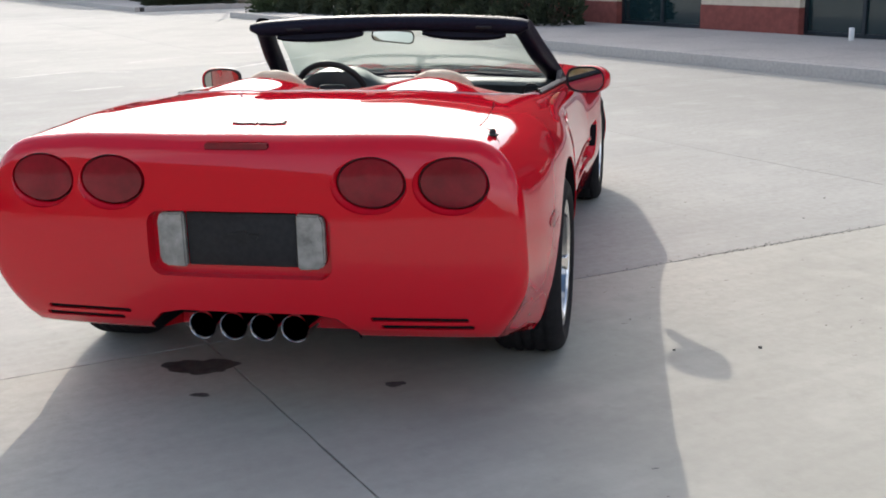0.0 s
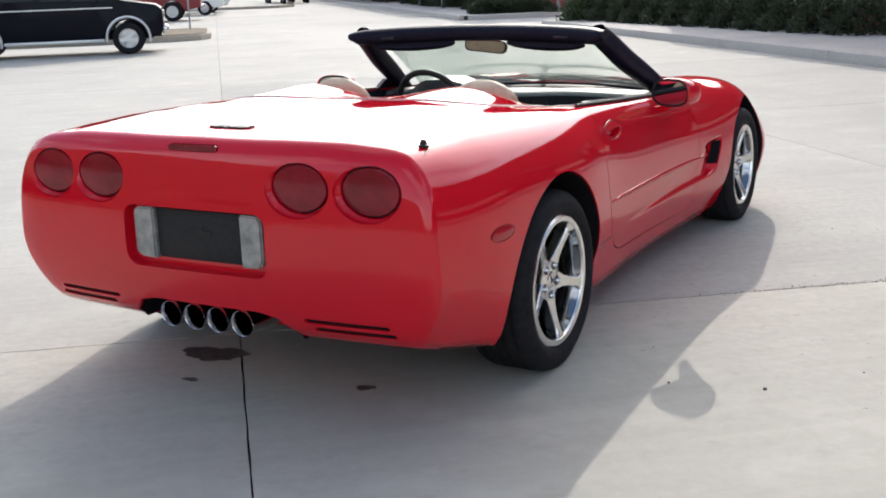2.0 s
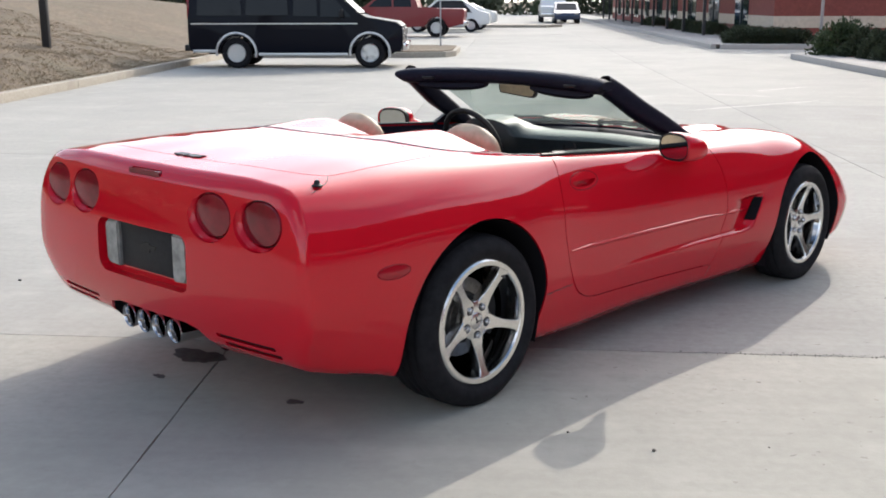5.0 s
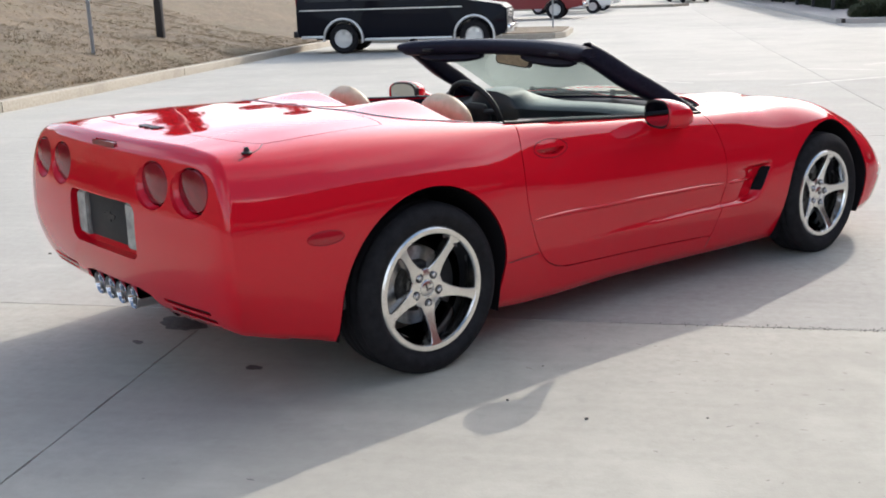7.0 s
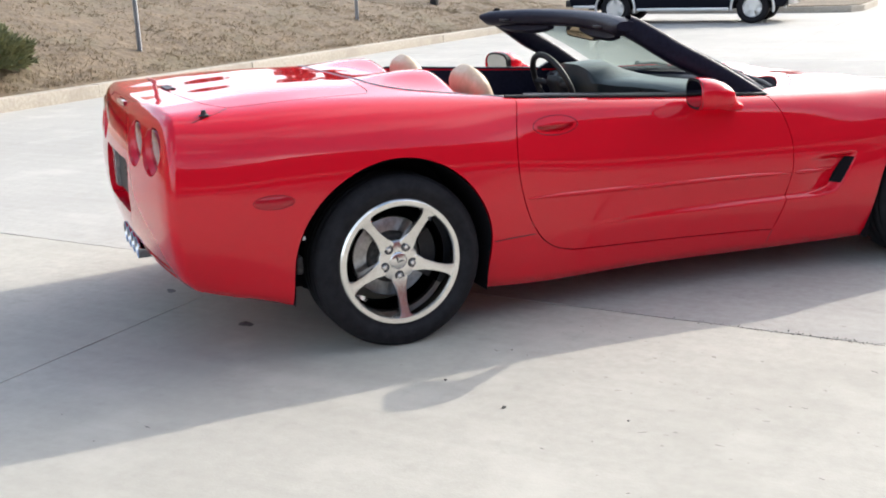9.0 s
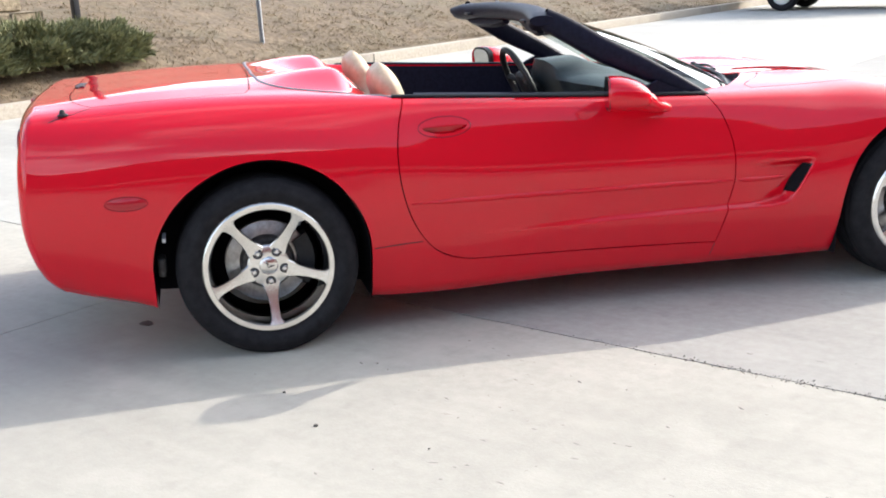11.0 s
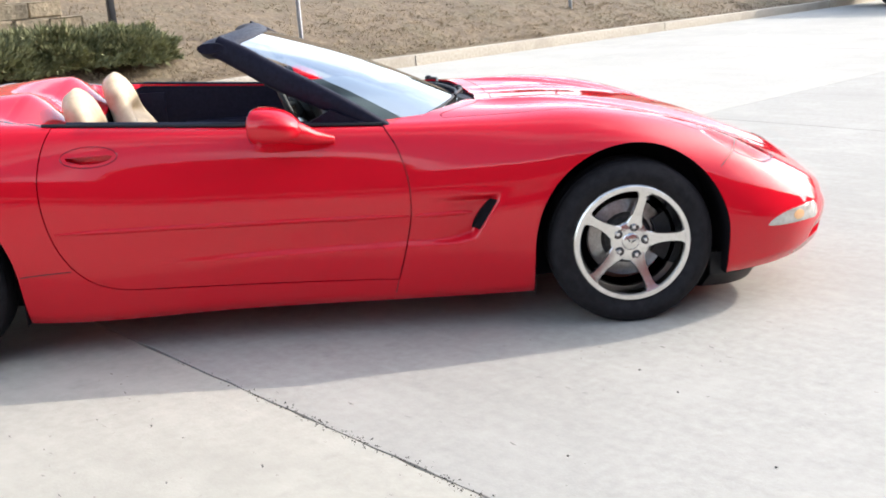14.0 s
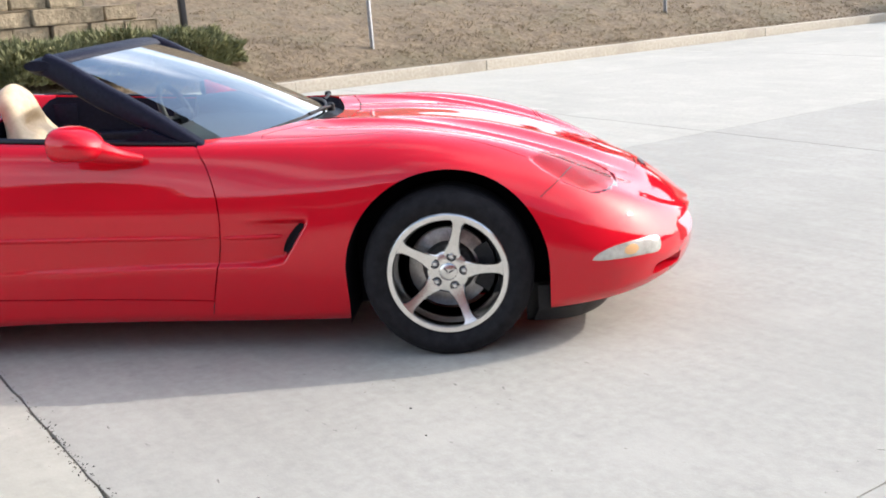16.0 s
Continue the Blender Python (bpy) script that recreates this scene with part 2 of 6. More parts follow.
M["van_paint"] = mat("navy_black_paint", (0.004, 0.005, 0.010), 0.35, 0.0, Coat_Weight=0.12, Coat_Roughness=0.08, Specular_IOR_Level=0.05)
M["truck_paint"] = mat("red_truck_paint", (0.19, 0.006, 0.010), 0.4, 0.0, Coat_Weight=0.15, Coat_Roughness=0.06)
M["white_paint"] = mat("white_paint", (0.72, 0.72, 0.70), 0.4, 0.0, Coat_Weight=0.5)
M["blue_paint"] = mat("dark_blue_paint", (0.02, 0.035, 0.08), 0.35, 0.0, Coat_Weight=1.0)
M["tinted"] = mat("tinted_glass", (0.006, 0.007, 0.010), 0.06, 0.0, Specular_IOR_Level=0.2)
M["silver"] = mat("silver_trim", (0.62, 0.62, 0.61), 0.3, 0.5)
M["line"] = grain(mat("worn_white_line", (0.62, 0.60, 0.56), 0.9), 30, (0.44, 0.42, 0.385), (0.70, 0.68, 0.63))
M["oil"] = grain(mat("oil_stain", (0.05, 0.045, 0.04), 0.55), 25, (0.035, 0.03, 0.027), (0.09, 0.08, 0.072))


def glass_material(name, tint, rough=0.0, gloss=0.9, dust=0.12):
    """Thin glass: clear through, tinted, with a Fresnel gloss."""
    m = bpy.data.materials.new(name)
    m.use_nodes = True
    n, l = m.node_tree.nodes, m.node_tree.links
    n.remove(n["Principled BSDF"])
    tr, gl, fr, mx = (n.new("ShaderNodeBsdfTransparent"), n.new("ShaderNodeBsdfGlossy"), n.new("ShaderNodeLayerWeight"), n.new("ShaderNodeMixShader"))
    tr.inputs["Color"].default_value = (*tint, 1)
    gl.inputs["Roughness"].default_value = rough
    fr.inputs["Blend"].default_value = 0.5
    po, mr = n.new("ShaderNodeMath"), n.new("ShaderNodeMapRange")
    po.operation, po.inputs[1].default_value = "POWER", 1.8
    l.new(fr.outputs["Facing"], po.inputs[0])
    l.new(po.outputs["Value"], mr.inputs["Value"])
    mr.inputs["To Min"].default_value, mr.inputs["To Max"].default_value = 0.13, gloss
    # a thin film of dust that catches the sun
    du, d1 = n.new("ShaderNodeBsdfTranslucent"), n.new("ShaderNodeMixShader")
    du.inputs["Color"].default_value = (0.78, 0.85, 0.80, 1)
    d1.inputs["Fac"].default_value = dust
    l.new(tr.outputs["BSDF"], d1.inputs[1])
    l.new(du.outputs["BSDF"], d1.inputs[2])
    l.new(mr.outputs["Result"], mx.inputs["Fac"])
    l.new(d1.outputs["Shader"], mx.inputs[1])
    l.new(gl.outputs["BSDF"], mx.inputs[2])
    l.new(mx.outputs["Shader"], n["Material Output"].inputs["Surface"])
    return m


M["glass"] = glass_material("windscreen_glass", (0.74, 0.88, 0.81), 0.0, 0.95)


# ---------------------------------------------------------------- builders
def smooth_mesh(bm_or_mesh, angle=None):
    me = bm_or_mesh
    for p in me.polygons:
        p.use_smooth = True
    if angle:
        me.set_sharp_from_angle(angle=radians(angle))
    return me


def part(name, bm, material, parent=None, label="", flat=False, angle=40):
    """Link a bmesh (or mesh) as one object, under parent where there is one."""
    if isinstance(bm, bmesh.types.BMesh):
        me = bpy.data.meshes.new(name)
        bmesh.ops.recalc_face_normals(bm, faces=bm.faces)
        bm.to_mesh(me)
        bm.free()
    else:
        me = bm
    if material and not me.materials:
        me.materials.append(material)
    if not flat:
        smooth_mesh(me, angle)
    ob = new(name, me)
    ob.parent = parent
    if label:
        tagged(ob, label)
    return ob


def thing(name, m=None):
    ob = new(name)
    if m is not None:
        ob.matrix_world = m
    return ob


def box(bm, size, m=None, bevel=0.0, seg=2):
    """A box of that size about the origin of m, bevelled, added to bm."""
    g = bmesh.ops.create_cube(bm, size=1.0, matrix=(m or Matrix()) @ Matrix.Diagonal((*size, 1)))
    if bevel:
        es = {e for v in g["verts"] for e in v.link_edges}
        bmesh.ops.bevel(bm, geom=list(es), offset=bevel, segments=seg, affect="EDGES", profile=0.5)
    return bm


def bm_box(size, m=None, bevel=0.0, seg=2):
    return box(bmesh.new(), size, m, bevel, seg)


def lathe(profile, n=48, axis="X", bm=None, m=None):
    """Turn a profile of (along, radius) about the axis; closed into a ring where the ends meet."""
    bm = bm or bmesh.new()
    rows = []
    for a, r in profile:
        ring = []
        for i in range(n):
            w = 2 * math.pi * i / n
            p = {"X": (a, r * math.cos(w), r * math.sin(w)), "Y": (r * math.cos(w), a, r * math.sin(w)), "Z": (r * math.cos(w), r * math.sin(w), a)}[axis]
            ring.append(bm.verts.new((m @ Vector(p)) if m else p))
        rows.append(ring)
    for a, b in zip(rows, rows[1:]):
        for i in range(n):
            bm.faces.new((a[i], a[(i + 1) % n], b[(i + 1) % n], b[i]))
    for ring, (a, r) in ((rows[0], profile[0]), (rows[-1], profile[-1])):
        if r < 0.0 or profile[0] == profile[-1]:
            continue
        if r > 1e-5:
            bm.faces.new(ring)
    if profile[0] == profile[-1]:
        bmesh.ops.remove_doubles(bm, verts=rows[0] + rows[-1], dist=1e-6)
    return bm


def tube(path, radius, n=10, bm=None, closed=False):
    """A round tube along a path of points; radius a number or one for each point."""
    bm = bm or bmesh.new()
    pts = [Vector(p) for p in path]
    rows = []
    up = Vector((0.13, 0.21, 1)).normalized()
    for i, p in enumerate(pts):
        a = pts[(i - 1) % len(pts)] if closed or i else p
        b = pts[(i + 1) % len(pts)] if closed or i < len(pts) - 1 else p
        d = (b - a).normalized()
        s = d.cross(up)
        s = s.normalized() if s.length > 0.05 else d.cross(Vector((1, 0, 0))).normalized()
        q = s.cross(d)
        r = radius[i] if isinstance(radius, (list, tuple)) else radius
        rows.append([bm.verts.new(p + r * (math.cos(2 * math.pi * k / n) * s + math.sin(2 * math.pi * k / n) * q)) for k in range(n)])
    pairs = list(zip(rows, rows[1:])) + ([(rows[-1], rows[0])] if closed else [])
    for a, b in pairs:
        for k in range(n):
            bm.faces.new((a[k], a[(k + 1) % n], b[(k + 1) % n], b[k]))
    if not closed:
        bm.faces.new(rows[0][::-1])
        bm.faces.new(rows[-1])
    return bm


def prism(outline, axis, lo, hi, bm=None):
    """Extrude a closed 2D outline along an axis from lo to hi. X: outline is (y, z); Y: (x, z); Z: (x, y)."""
    bm = bm or bmesh.new()
    put = {"X": lambda p, h: (h, p[0], p[1]), "Y": lambda p, h: (p[0], h, p[1]), "Z": lambda p, h: (p[0], p[1], h)}[axis]
    a = [bm.verts.new(put(p, lo)) for p in outline]
    b = [bm.verts.new(put(p, hi)) for p in outline]
    n = len(outline)
    for i in range(n):
        bm.faces.new((a[i], a[(i + 1) % n], b[(i + 1) % n], b[i]))
    bm.faces.new(a[::-1])
    bm.faces.new(b)
    return bm


def curve(*pairs):
    """A smooth function through (at, value) pairs."""
    xs, ys = [p[0] for p in pairs], [p[1] for p in pairs]
    sl = []
    for i in range(len(xs)):
        if i in (0, len(xs) - 1):
            j = max(0, i - 1) if i else 0
            sl.append((ys[j + 1] - ys[j]) / (xs[j + 1] - xs[j]))
        else:
            a, b = (ys[i] - ys[i - 1]) / (xs[i] - xs[i - 1]), (ys[i + 1] - ys[i]) / (xs[i + 1] - xs[i])
            ha, hb = xs[i] - xs[i - 1], xs[i + 1] - xs[i]
            sl.append((a * hb + b * ha) / (ha + hb))

    def f(x):
        if x <= xs[0]:
            return ys[0]
        if x >= xs[-1]:
            return ys[-1]
        k = 0
        while x > xs[k + 1]:
            k += 1
        h = xs[k + 1] - xs[k]
        s = (x - xs[k]) / h
        return ((1 + 2 * s) * (1 - s) ** 2 * ys[k] + s * (1 - s) ** 2 * h * sl[k] + s * s * (3 - 2 * s) * ys[k + 1] + s * s * (s - 1) * h * sl[k + 1])
    return f


def spline(pts, n, closed=False):
    """n points evenly along a centripetal Catmull-Rom through 2D or 3D points."""
    P = [np.array(p, float) for p in pts]
    if closed:
        P = [P[-1]] + P + [P[0], P[1]]
    else:
        P = [2 * P[0] - P[1]] + P + [2 * P[-1] - P[-2]]
    fine = []
    for i in range(1, len(P) - 2):
        p0, p1, p2, p3 = P[i - 1:i + 3]
        t0 = 0.0
        t1 = t0 + max(np.linalg.norm(p1 - p0), 1e-6) ** 0.5
        t2 = t1 + max(np.linalg.norm(p2 - p1), 1e-6) ** 0.5
        t3 = t2 + max(np.linalg.norm(p3 - p2), 1e-6) ** 0.5
        for t in np.linspace(t1, t2, 14, endpoint=False):
            a1 = (t1 - t) / (t1 - t0) * p0 + (t - t0) / (t1 - t0) * p1
            a2 = (t2 - t) / (t2 - t1) * p1 + (t - t1) / (t2 - t1) * p2
            a3 = (t3 - t) / (t3 - t2) * p2 + (t - t2) / (t3 - t2) * p3
            b1 = (t2 - t) / (t2 - t0) * a1 + (t - t0) / (t2 - t0) * a2
            b2 = (t3 - t) / (t3 - t1) * a2 + (t - t1) / (t3 - t1) * a3
            fine.append((t2 - t) / (t2 - t1) * b1 + (t - t1) / (t2 - t1) * b2)
    fine.append(P[-2])
    fine = np.array(fine)
    d = np.r_[0, np.cumsum(np.linalg.norm(np.diff(fine, axis=0), axis=1))]
    at = np.linspace(0, d[-1], n + 1)[:-1] if closed else np.linspace(0, d[-1], n)
    return [tuple(float(np.interp(a, d, fine[:, k])) for k in range(fine.shape[1])) for a in at]


def rounded(w, h, r, n=6, cx=0.0, cy=0.0):
    """The outline of a rectangle with rounded corners."""
    out = []
    for qx, qy, a0 in ((1, 1, 0), (-1, 1, 90), (-1, -1, 180), (1, -1, 270)):
        for i in range(n + 1):
            a = radians(a0 + 90 * i / n)
            out.append((cx + qx * (w / 2 - r) + r * math.cos(a), cy + qy * (h / 2 - r) + r * math.sin(a)))
    return out


def ellipse(w, h, n=40, cx=0.0, cy=0.0):
    return [(cx + w / 2 * math.cos(2 * math.pi * i / n), cy + h / 2 * math.sin(2 * math.pi * i / n)) for i in range(n)]


def grid(bm, rows):
    """Join rows of points into a sheet; returns the rows of vertices."""
    v = [[bm.verts.new(p) for p in r] for r in rows]
    for a, b in zip(v, v[1:]):
        for i in range(len(a) - 1):
            bm.faces.new((a[i], a[i + 1], b[i + 1], b[i]))
    return v


def thicken(bm, depth):
    """Give a sheet thickness."""
    bmesh.ops.recalc_face_normals(bm, faces=bm.faces)
    bmesh.ops.solidify(bm, geom=bm.faces[:] , thickness=depth)
    return bm

# ---------------------------------------------------------------- the lot: u across it (towards the shops), v along it
LOT = Matrix.Rotation(radians(40.3), 4, "Z")
KERB_L, KERB_R = -6.8, 8.3


def ground_sheet():
    bm = bmesh.new()
    grid(bm, [[(x, y, -0.16) for x in (-3000, -300, 300, 3000)] for y in (-3000, -300, 300, 3000)])
    return tagged(part("ground", bm, M["earth"], flat=True), "dry bare ground reaching to the horizon", "ground", kind="structure")


ground = ground_sheet()
rng = random.Random(7)


def slab(u0, u1, v0, v1, fine, gap_u=0.003, gap_v=0.005):
    """One concrete panel with slightly ragged edges."""
    def side(a, b, wob):
        n = max(2, int(math.dist(a, b) / fine))
        nx, ny = (b[1] - a[1]) / math.dist(a, b), -(b[0] - a[0]) / math.dist(a, b)
        out = []
        for i in range(n):
            s = i / n
            w = wob * rng.uniform(-1, 1) if i else 0
            out.append((a[0] + (b[0] - a[0]) * s + nx * w, a[1] + (b[1] - a[1]) * s + ny * w))
        return out
    skew = lambda u, v: (u, v + 0.05 - 0.04 * u if v < 50 else v)      # the cross joints run a little askew
    c = [skew(u0 + gap_u, v0 + gap_v), skew(u1 - gap_u, v0 + gap_v), skew(u1 - gap_u, v1 - gap_v), skew(u0 + gap_u, v1 - gap_v)]
    o = side(c[0], c[1], 0.004) + side(c[1], c[2], 0.002) + side(c[2], c[3], 0.004) + side(c[3], c[0], 0.002)
    bm = prism(o, "Z", -0.14, 0.0)
    top = [f for f in bm.faces if f.calc_center_median().z > -0.001]
    bmesh.ops.bevel(bm, geom=[e for f in top for e in f.edges], offset=0.004, segments=1, affect="EDGES")
    return bm


pavement = thing("pavement", LOT)
tagged(pavement, "pale concrete car park paved in large panels", "car park", kind="structure")
bm = bmesh.new()
box(bm, (60, 240, 0.05), Matrix.Translation((8, 70, -0.052)))
part("joint_filler", bm, M["joint"], pavement, flat=True)
US = (KERB_L, -4.88, -0.438, 4.03, KERB_R)
for j in range(-5, 9):
    v0, v1 = 0.1 + 6.0 * j, 6.1 + 6.0 * j
    for u0, u1 in zip(US, US[1:]):
        tone = "concrete_warm" if j < 0 and u0 > -5 else "concrete_grey" if u0 > -1 and j < 2 else "concrete"
        part("concrete_panel", slab(u0, u1, v0, v1, 0.09 if -2 < j < 2 else 0.6), M[tone], pavement, flat=True)
    if j >= 4:                                                    # the drive between the two shop buildings
        part("concrete_panel", slab(KERB_R, 30, v0, v1, 3), M["concrete"], pavement, flat=True)
for j in range(5):
    part("concrete_panel", slab(KERB_L, KERB_R + 2, 54.1 + 26 * j, 80.1 + 26 * j, 6), M["concrete"], pavement, flat=True)


def kerb_run(name, u0, v0, u1, v1, length=3.05, wide=0.16, high=0.15, label="", material="kerb"):
    """A kerb of cast lengths with open joints and a rounded nose, from one point to the other of the lot."""
    run = thing(name, LOT)
    tagged(run, label, "kerb", kind="structure")
    a, b = Vector((u0, v0, 0)), Vector((u1, v1, 0))
    n = max(1, round((b - a).length / length))
    step = (b - a).length / n
    turn = Matrix.Rotation(math.atan2((b - a).y, (b - a).x), 4, "Z")
    o = [(-wide / 2, -0.1), (wide / 2, -0.1), (wide / 2, high - 0.02), (wide / 2 - 0.006, high - 0.006), (wide / 2 - 0.02, high), (-wide / 2 + 0.02, high), (-wide / 2 + 0.006, high - 0.006), (-wide / 2, high - 0.02)]
    bm = prism(o, "X", -step / 2 + 0.005, step / 2 - 0.005)
    me = bpy.data.meshes.new("kerb_stone")
    bm.to_mesh(me)
    bm.free()
    me.materials.append(M[material])
    smooth_mesh(me, 30)
    for i in range(n):
        k = new("kerb_stone", me)
        k.parent = run
        k.matrix_basis = Matrix.Translation(a + (b - a) * ((i + 0.5) / n) + Vector((rng.uniform(-0.006, 0.006), 0, rng.uniform(-0.004, 0.002)))) @ turn
    return run


kerb_run("kerb", KERB_L - 0.08, -24.5, KERB_L - 0.08, 60.5, label="tan concrete kerb below the dry grass bank")
kerb_run("kerb", KERB_R + 0.08, -30, KERB_R + 0.08, 25.6, label="grey concrete kerb of the shop sidewalk", material="walkway", length=3.6)
kerb_run("kerb", KERB_R + 0.16, 25.7, 11.6, 26.2, label="grey concrete kerb turning in at the drive", material="walkway")
kerb_run("kerb", 7.6, 31.75, 13.0, 31.2, label="grey concrete kerb at the corner of the drive", material="walkway")
kerb_run("kerb", 7.42, 31.9, 7.5, 58, label="grey concrete kerb of the far sidewalk", material="walkway")
kerb_run("kerb", 7.5, 58, 7.3, 110, label="grey concrete kerb of the far sidewalk", material="walkway", length=6)


def sidewalk(u0, u1, v0, v1, label, step=1.8):
    walkway = thing("pavement", LOT)
    tagged(walkway, label, "sidewalk", kind="structure")
    n = max(1, round((v1 - v0) / step))
    bm = prism([(u0, v0), (u1, v0), (u1, v1), (u0, v1)], "Z", -0.1, 0.135)
    part("joint_filler", bm, M["joint"], walkway, flat=True)
    d = (v1 - v0) / n
    me = None
    for i in range(n):
        if me is None:
            bm = bm_box((u1 - u0 - 0.004, d - 0.008, 0.1), None, 0.006, 1)
            me = bpy.data.meshes.new("sidewalk_panel")
            bm.to_mesh(me)
            bm.free()
            me.materials.append(M["walkway"])
        p = new("sidewalk_panel", me)
        p.parent = walkway
        p.matrix_basis = Matrix.Translation(((u0 + u1) / 2, v0 + d * (i + 0.5), 0.098))
    return walkway


sidewalk(KERB_R + 0.17, 11.62, -30, 25.5, "grey concrete sidewalk in front of the shops")
sidewalk(7.55, 10.3, 32.0, 58, "grey concrete sidewalk of the far building", 3)


def bank_height(u, v):
    d = max(0.0, KERB_L - 0.16 - u)
    f = np.interp(d, (0, 0.35, 0.75, 1.2, 2, 4, 8, 14, 25, 60), (0.14, 0.28, 0.45, 0.60, 0.82, 1.2, 1.75, 2.2, 2.4, 2.6))
    # unseen extra height up the bank, added for its brown reflection in the deck
    rise = np.interp(d, (4, 8, 14, 25, 60), (0, 2.0, 4.2, 6.5, 8.0)) * np.interp(v, (15, 21), (1, 0))
    g = np.interp(v, (6, 12, 18, 24, 60), (1, 0.95, 0.72, 0.46, 0.4))
    w = min(1.0, max(0.0, (d - 1.0) / 5.0))
    g += (0.94 - g) * w * w * (3 - 2 * w) if g < 0.94 and v < 45 else 0.0
    z = 0.13 + (f * g - 0.13) if d < 0.01 else f * g + rise
    z = max(z, 0.13 + 0.02 * min(d, 3))
    return z + min(d, 1.5) * 0.05 * noise.noise((u * 0.7, v * 0.7, 0)) + min(d, 1) * 0.02 * noise.noise((u * 3, v * 3, 4))


def bank():
    us = [KERB_L - 0.15 - d for d in (0, 0.15, 0.4, 0.7, 1, 1.4, 1.8, 2.2, 2.7, 3.2, 3.8, 4.5, 5.3, 6.2, 7.2, 8.5, 10, 12, 15, 20, 28, 40, 60)]
    bm = bmesh.new()
    grid(bm, [[(u, v, bank_height(u, v)) for u in us] for v in list(np.arange(-25, 25.3, 0.4)) + list(np.arange(26, 120, 2.0))])
    ob = part("bank", bm, M["earth"])
    ob.matrix_world = LOT
    return tagged(ob, "sloping bank of dry brown winter grass", "grass bank", kind="structure")


bank()


def bank_grass():
    """Short dead blades in tufts, thickest near the kerb."""
    r = np.random.default_rng(3)
    verts, faces = [], []
    while len(faces) < 150000:
        u, v = KERB_L - 0.25 - 9 * r.random() ** 1.6, r.uniform(-3, 25)
        if noise.noise((u * 0.6, v * 0.6, 9)) + 0.5 * noise.noise((u * 2.2, v * 2.2, 3)) < r.uniform(-0.9, 0.2):
            continue
        z = bank_height(u, v)
        for _ in range(9):
            x, y = u + r.normal(0, 0.05), v + r.normal(0, 0.05)
            a, h, w, lean = r.uniform(0, 6.28), r.uniform(0.012, 0.04), r.uniform(0.003, 0.007), r.uniform(0.02, 0.06)
            c, s, k = math.cos(a), math.sin(a), len(verts)
            verts += [(x - c * w, y - s * w, z - 0.01), (x + c * w, y + s * w, z - 0.01), (x - s * lean, y + c * lean, z + h)]
            faces.append((k, k + 1, k + 2))
    me = bpy.data.meshes.new("dry_grass")
    me.from_pydata(verts, [], faces)
    ob = part("dry_grass", me, M["grass"], flat=True)
    ob.matrix_world = LOT
    return tagged(ob, "short dead brown grass on the bank", "grass", kind="stuff")


bank_grass()

# ---------------------------------------------------------------- the red convertible: x to its right, y ahead, rear axle at y = 0
WB, RR, RF = 2.654, 0.327, 0.317                                   # wheelbase, tyre radii
ARCH_R, ARCH_F = 0.333, 0.321                                      # heights of the arch centres
Z_TOP = curve((-0.90, 0.916), (-0.64, 0.932), (-0.3, 0.947), (0.1, 0.946), (0.5, 0.925), (1.2, 0.88), (1.9, 0.820), (2.2, 0.808), (2.5, 0.800), (2.8, 0.762), (3.05, 0.695), (3.3, 0.602), (3.44, 0.540), (3.54, 0.468), (3.64, 0.385))
Z_MID = curve((-0.90, 0.916), (-0.64, 0.932), (-0.3, 0.946), (0.1, 0.943), (0.5, 0.918), (1.2, 0.868), (1.9, 0.842), (2.2, 0.830), (2.5, 0.806), (2.8, 0.744), (3.05, 0.668), (3.3, 0.572), (3.44, 0.515), (3.54, 0.452), (3.64, 0.375))
X_CREST = curve((-0.90, 0.60), (0.1, 0.62), (1.0, 0.70), (1.9, 0.70), (2.65, 0.665), (3.2, 0.63), (3.64, 0.6))
Z_CREST = curve((-0.90, 0.910), (-0.64, 0.921), (-0.3, 0.931), (0.1, 0.922), (0.5, 0.89), (1.2, 0.845), (1.9, 0.815), (2.2, 0.812), (2.5, 0.812), (2.8, 0.764), (3.05, 0.682), (3.3, 0.560), (3.5, 0.455), (3.64, 0.38))
X_EDGE = curve((-0.90, 0.768), (-0.64, 0.782), (-0.2, 0.80), (0.3, 0.805), (0.7, 0.812), (1.2, 0.812), (1.8, 0.805), (2.2, 0.80), (2.65, 0.80), (3.0, 0.78), (3.64, 0.74))
Z_EDGE = curve((-0.90, 0.880), (-0.64, 0.885), (-0.2, 0.892), (0.3, 0.878), (0.6, 0.858), (1.2, 0.817), (1.8, 0.787), (2.2, 0.780), (2.65, 0.766), (3.0, 0.657), (3.3, 0.532), (3.64, 0.37))
X_HIGH = curve((-0.90, 0.846), (-0.64, 0.876), (-0.2, 0.902), (0.2, 0.905), (0.7, 0.880), (1.2, 0.868), (1.8, 0.866), (2.2, 0.878), (2.65, 0.89), (3.0, 0.868), (3.64, 0.83))
Z_HIGH = curve((-0.90, 0.785), (-0.2, 0.785), (0.3, 0.755), (0.8, 0.670), (1.2, 0.645), (1.8, 0.635), (2.2, 0.672), (2.65, 0.69), (3.0, 0.565), (3.3, 0.463), (3.64, 0.35))
X_WIDE = curve((-0.90, 0.874), (-0.64, 0.908), (-0.2, 0.932), (0.2, 0.934), (0.7, 0.895), (1.2, 0.880), (1.8, 0.880), (2.2, 0.902), (2.65, 0.918), (3.0, 0.908), (3.64, 0.90))
Z_WIDE = curve((-0.90, 0.60), (0.3, 0.590), (0.8, 0.515), (1.8, 0.505), (2.65, 0.54), (3.0, 0.43), (3.3, 0.372), (3.64, 0.335))
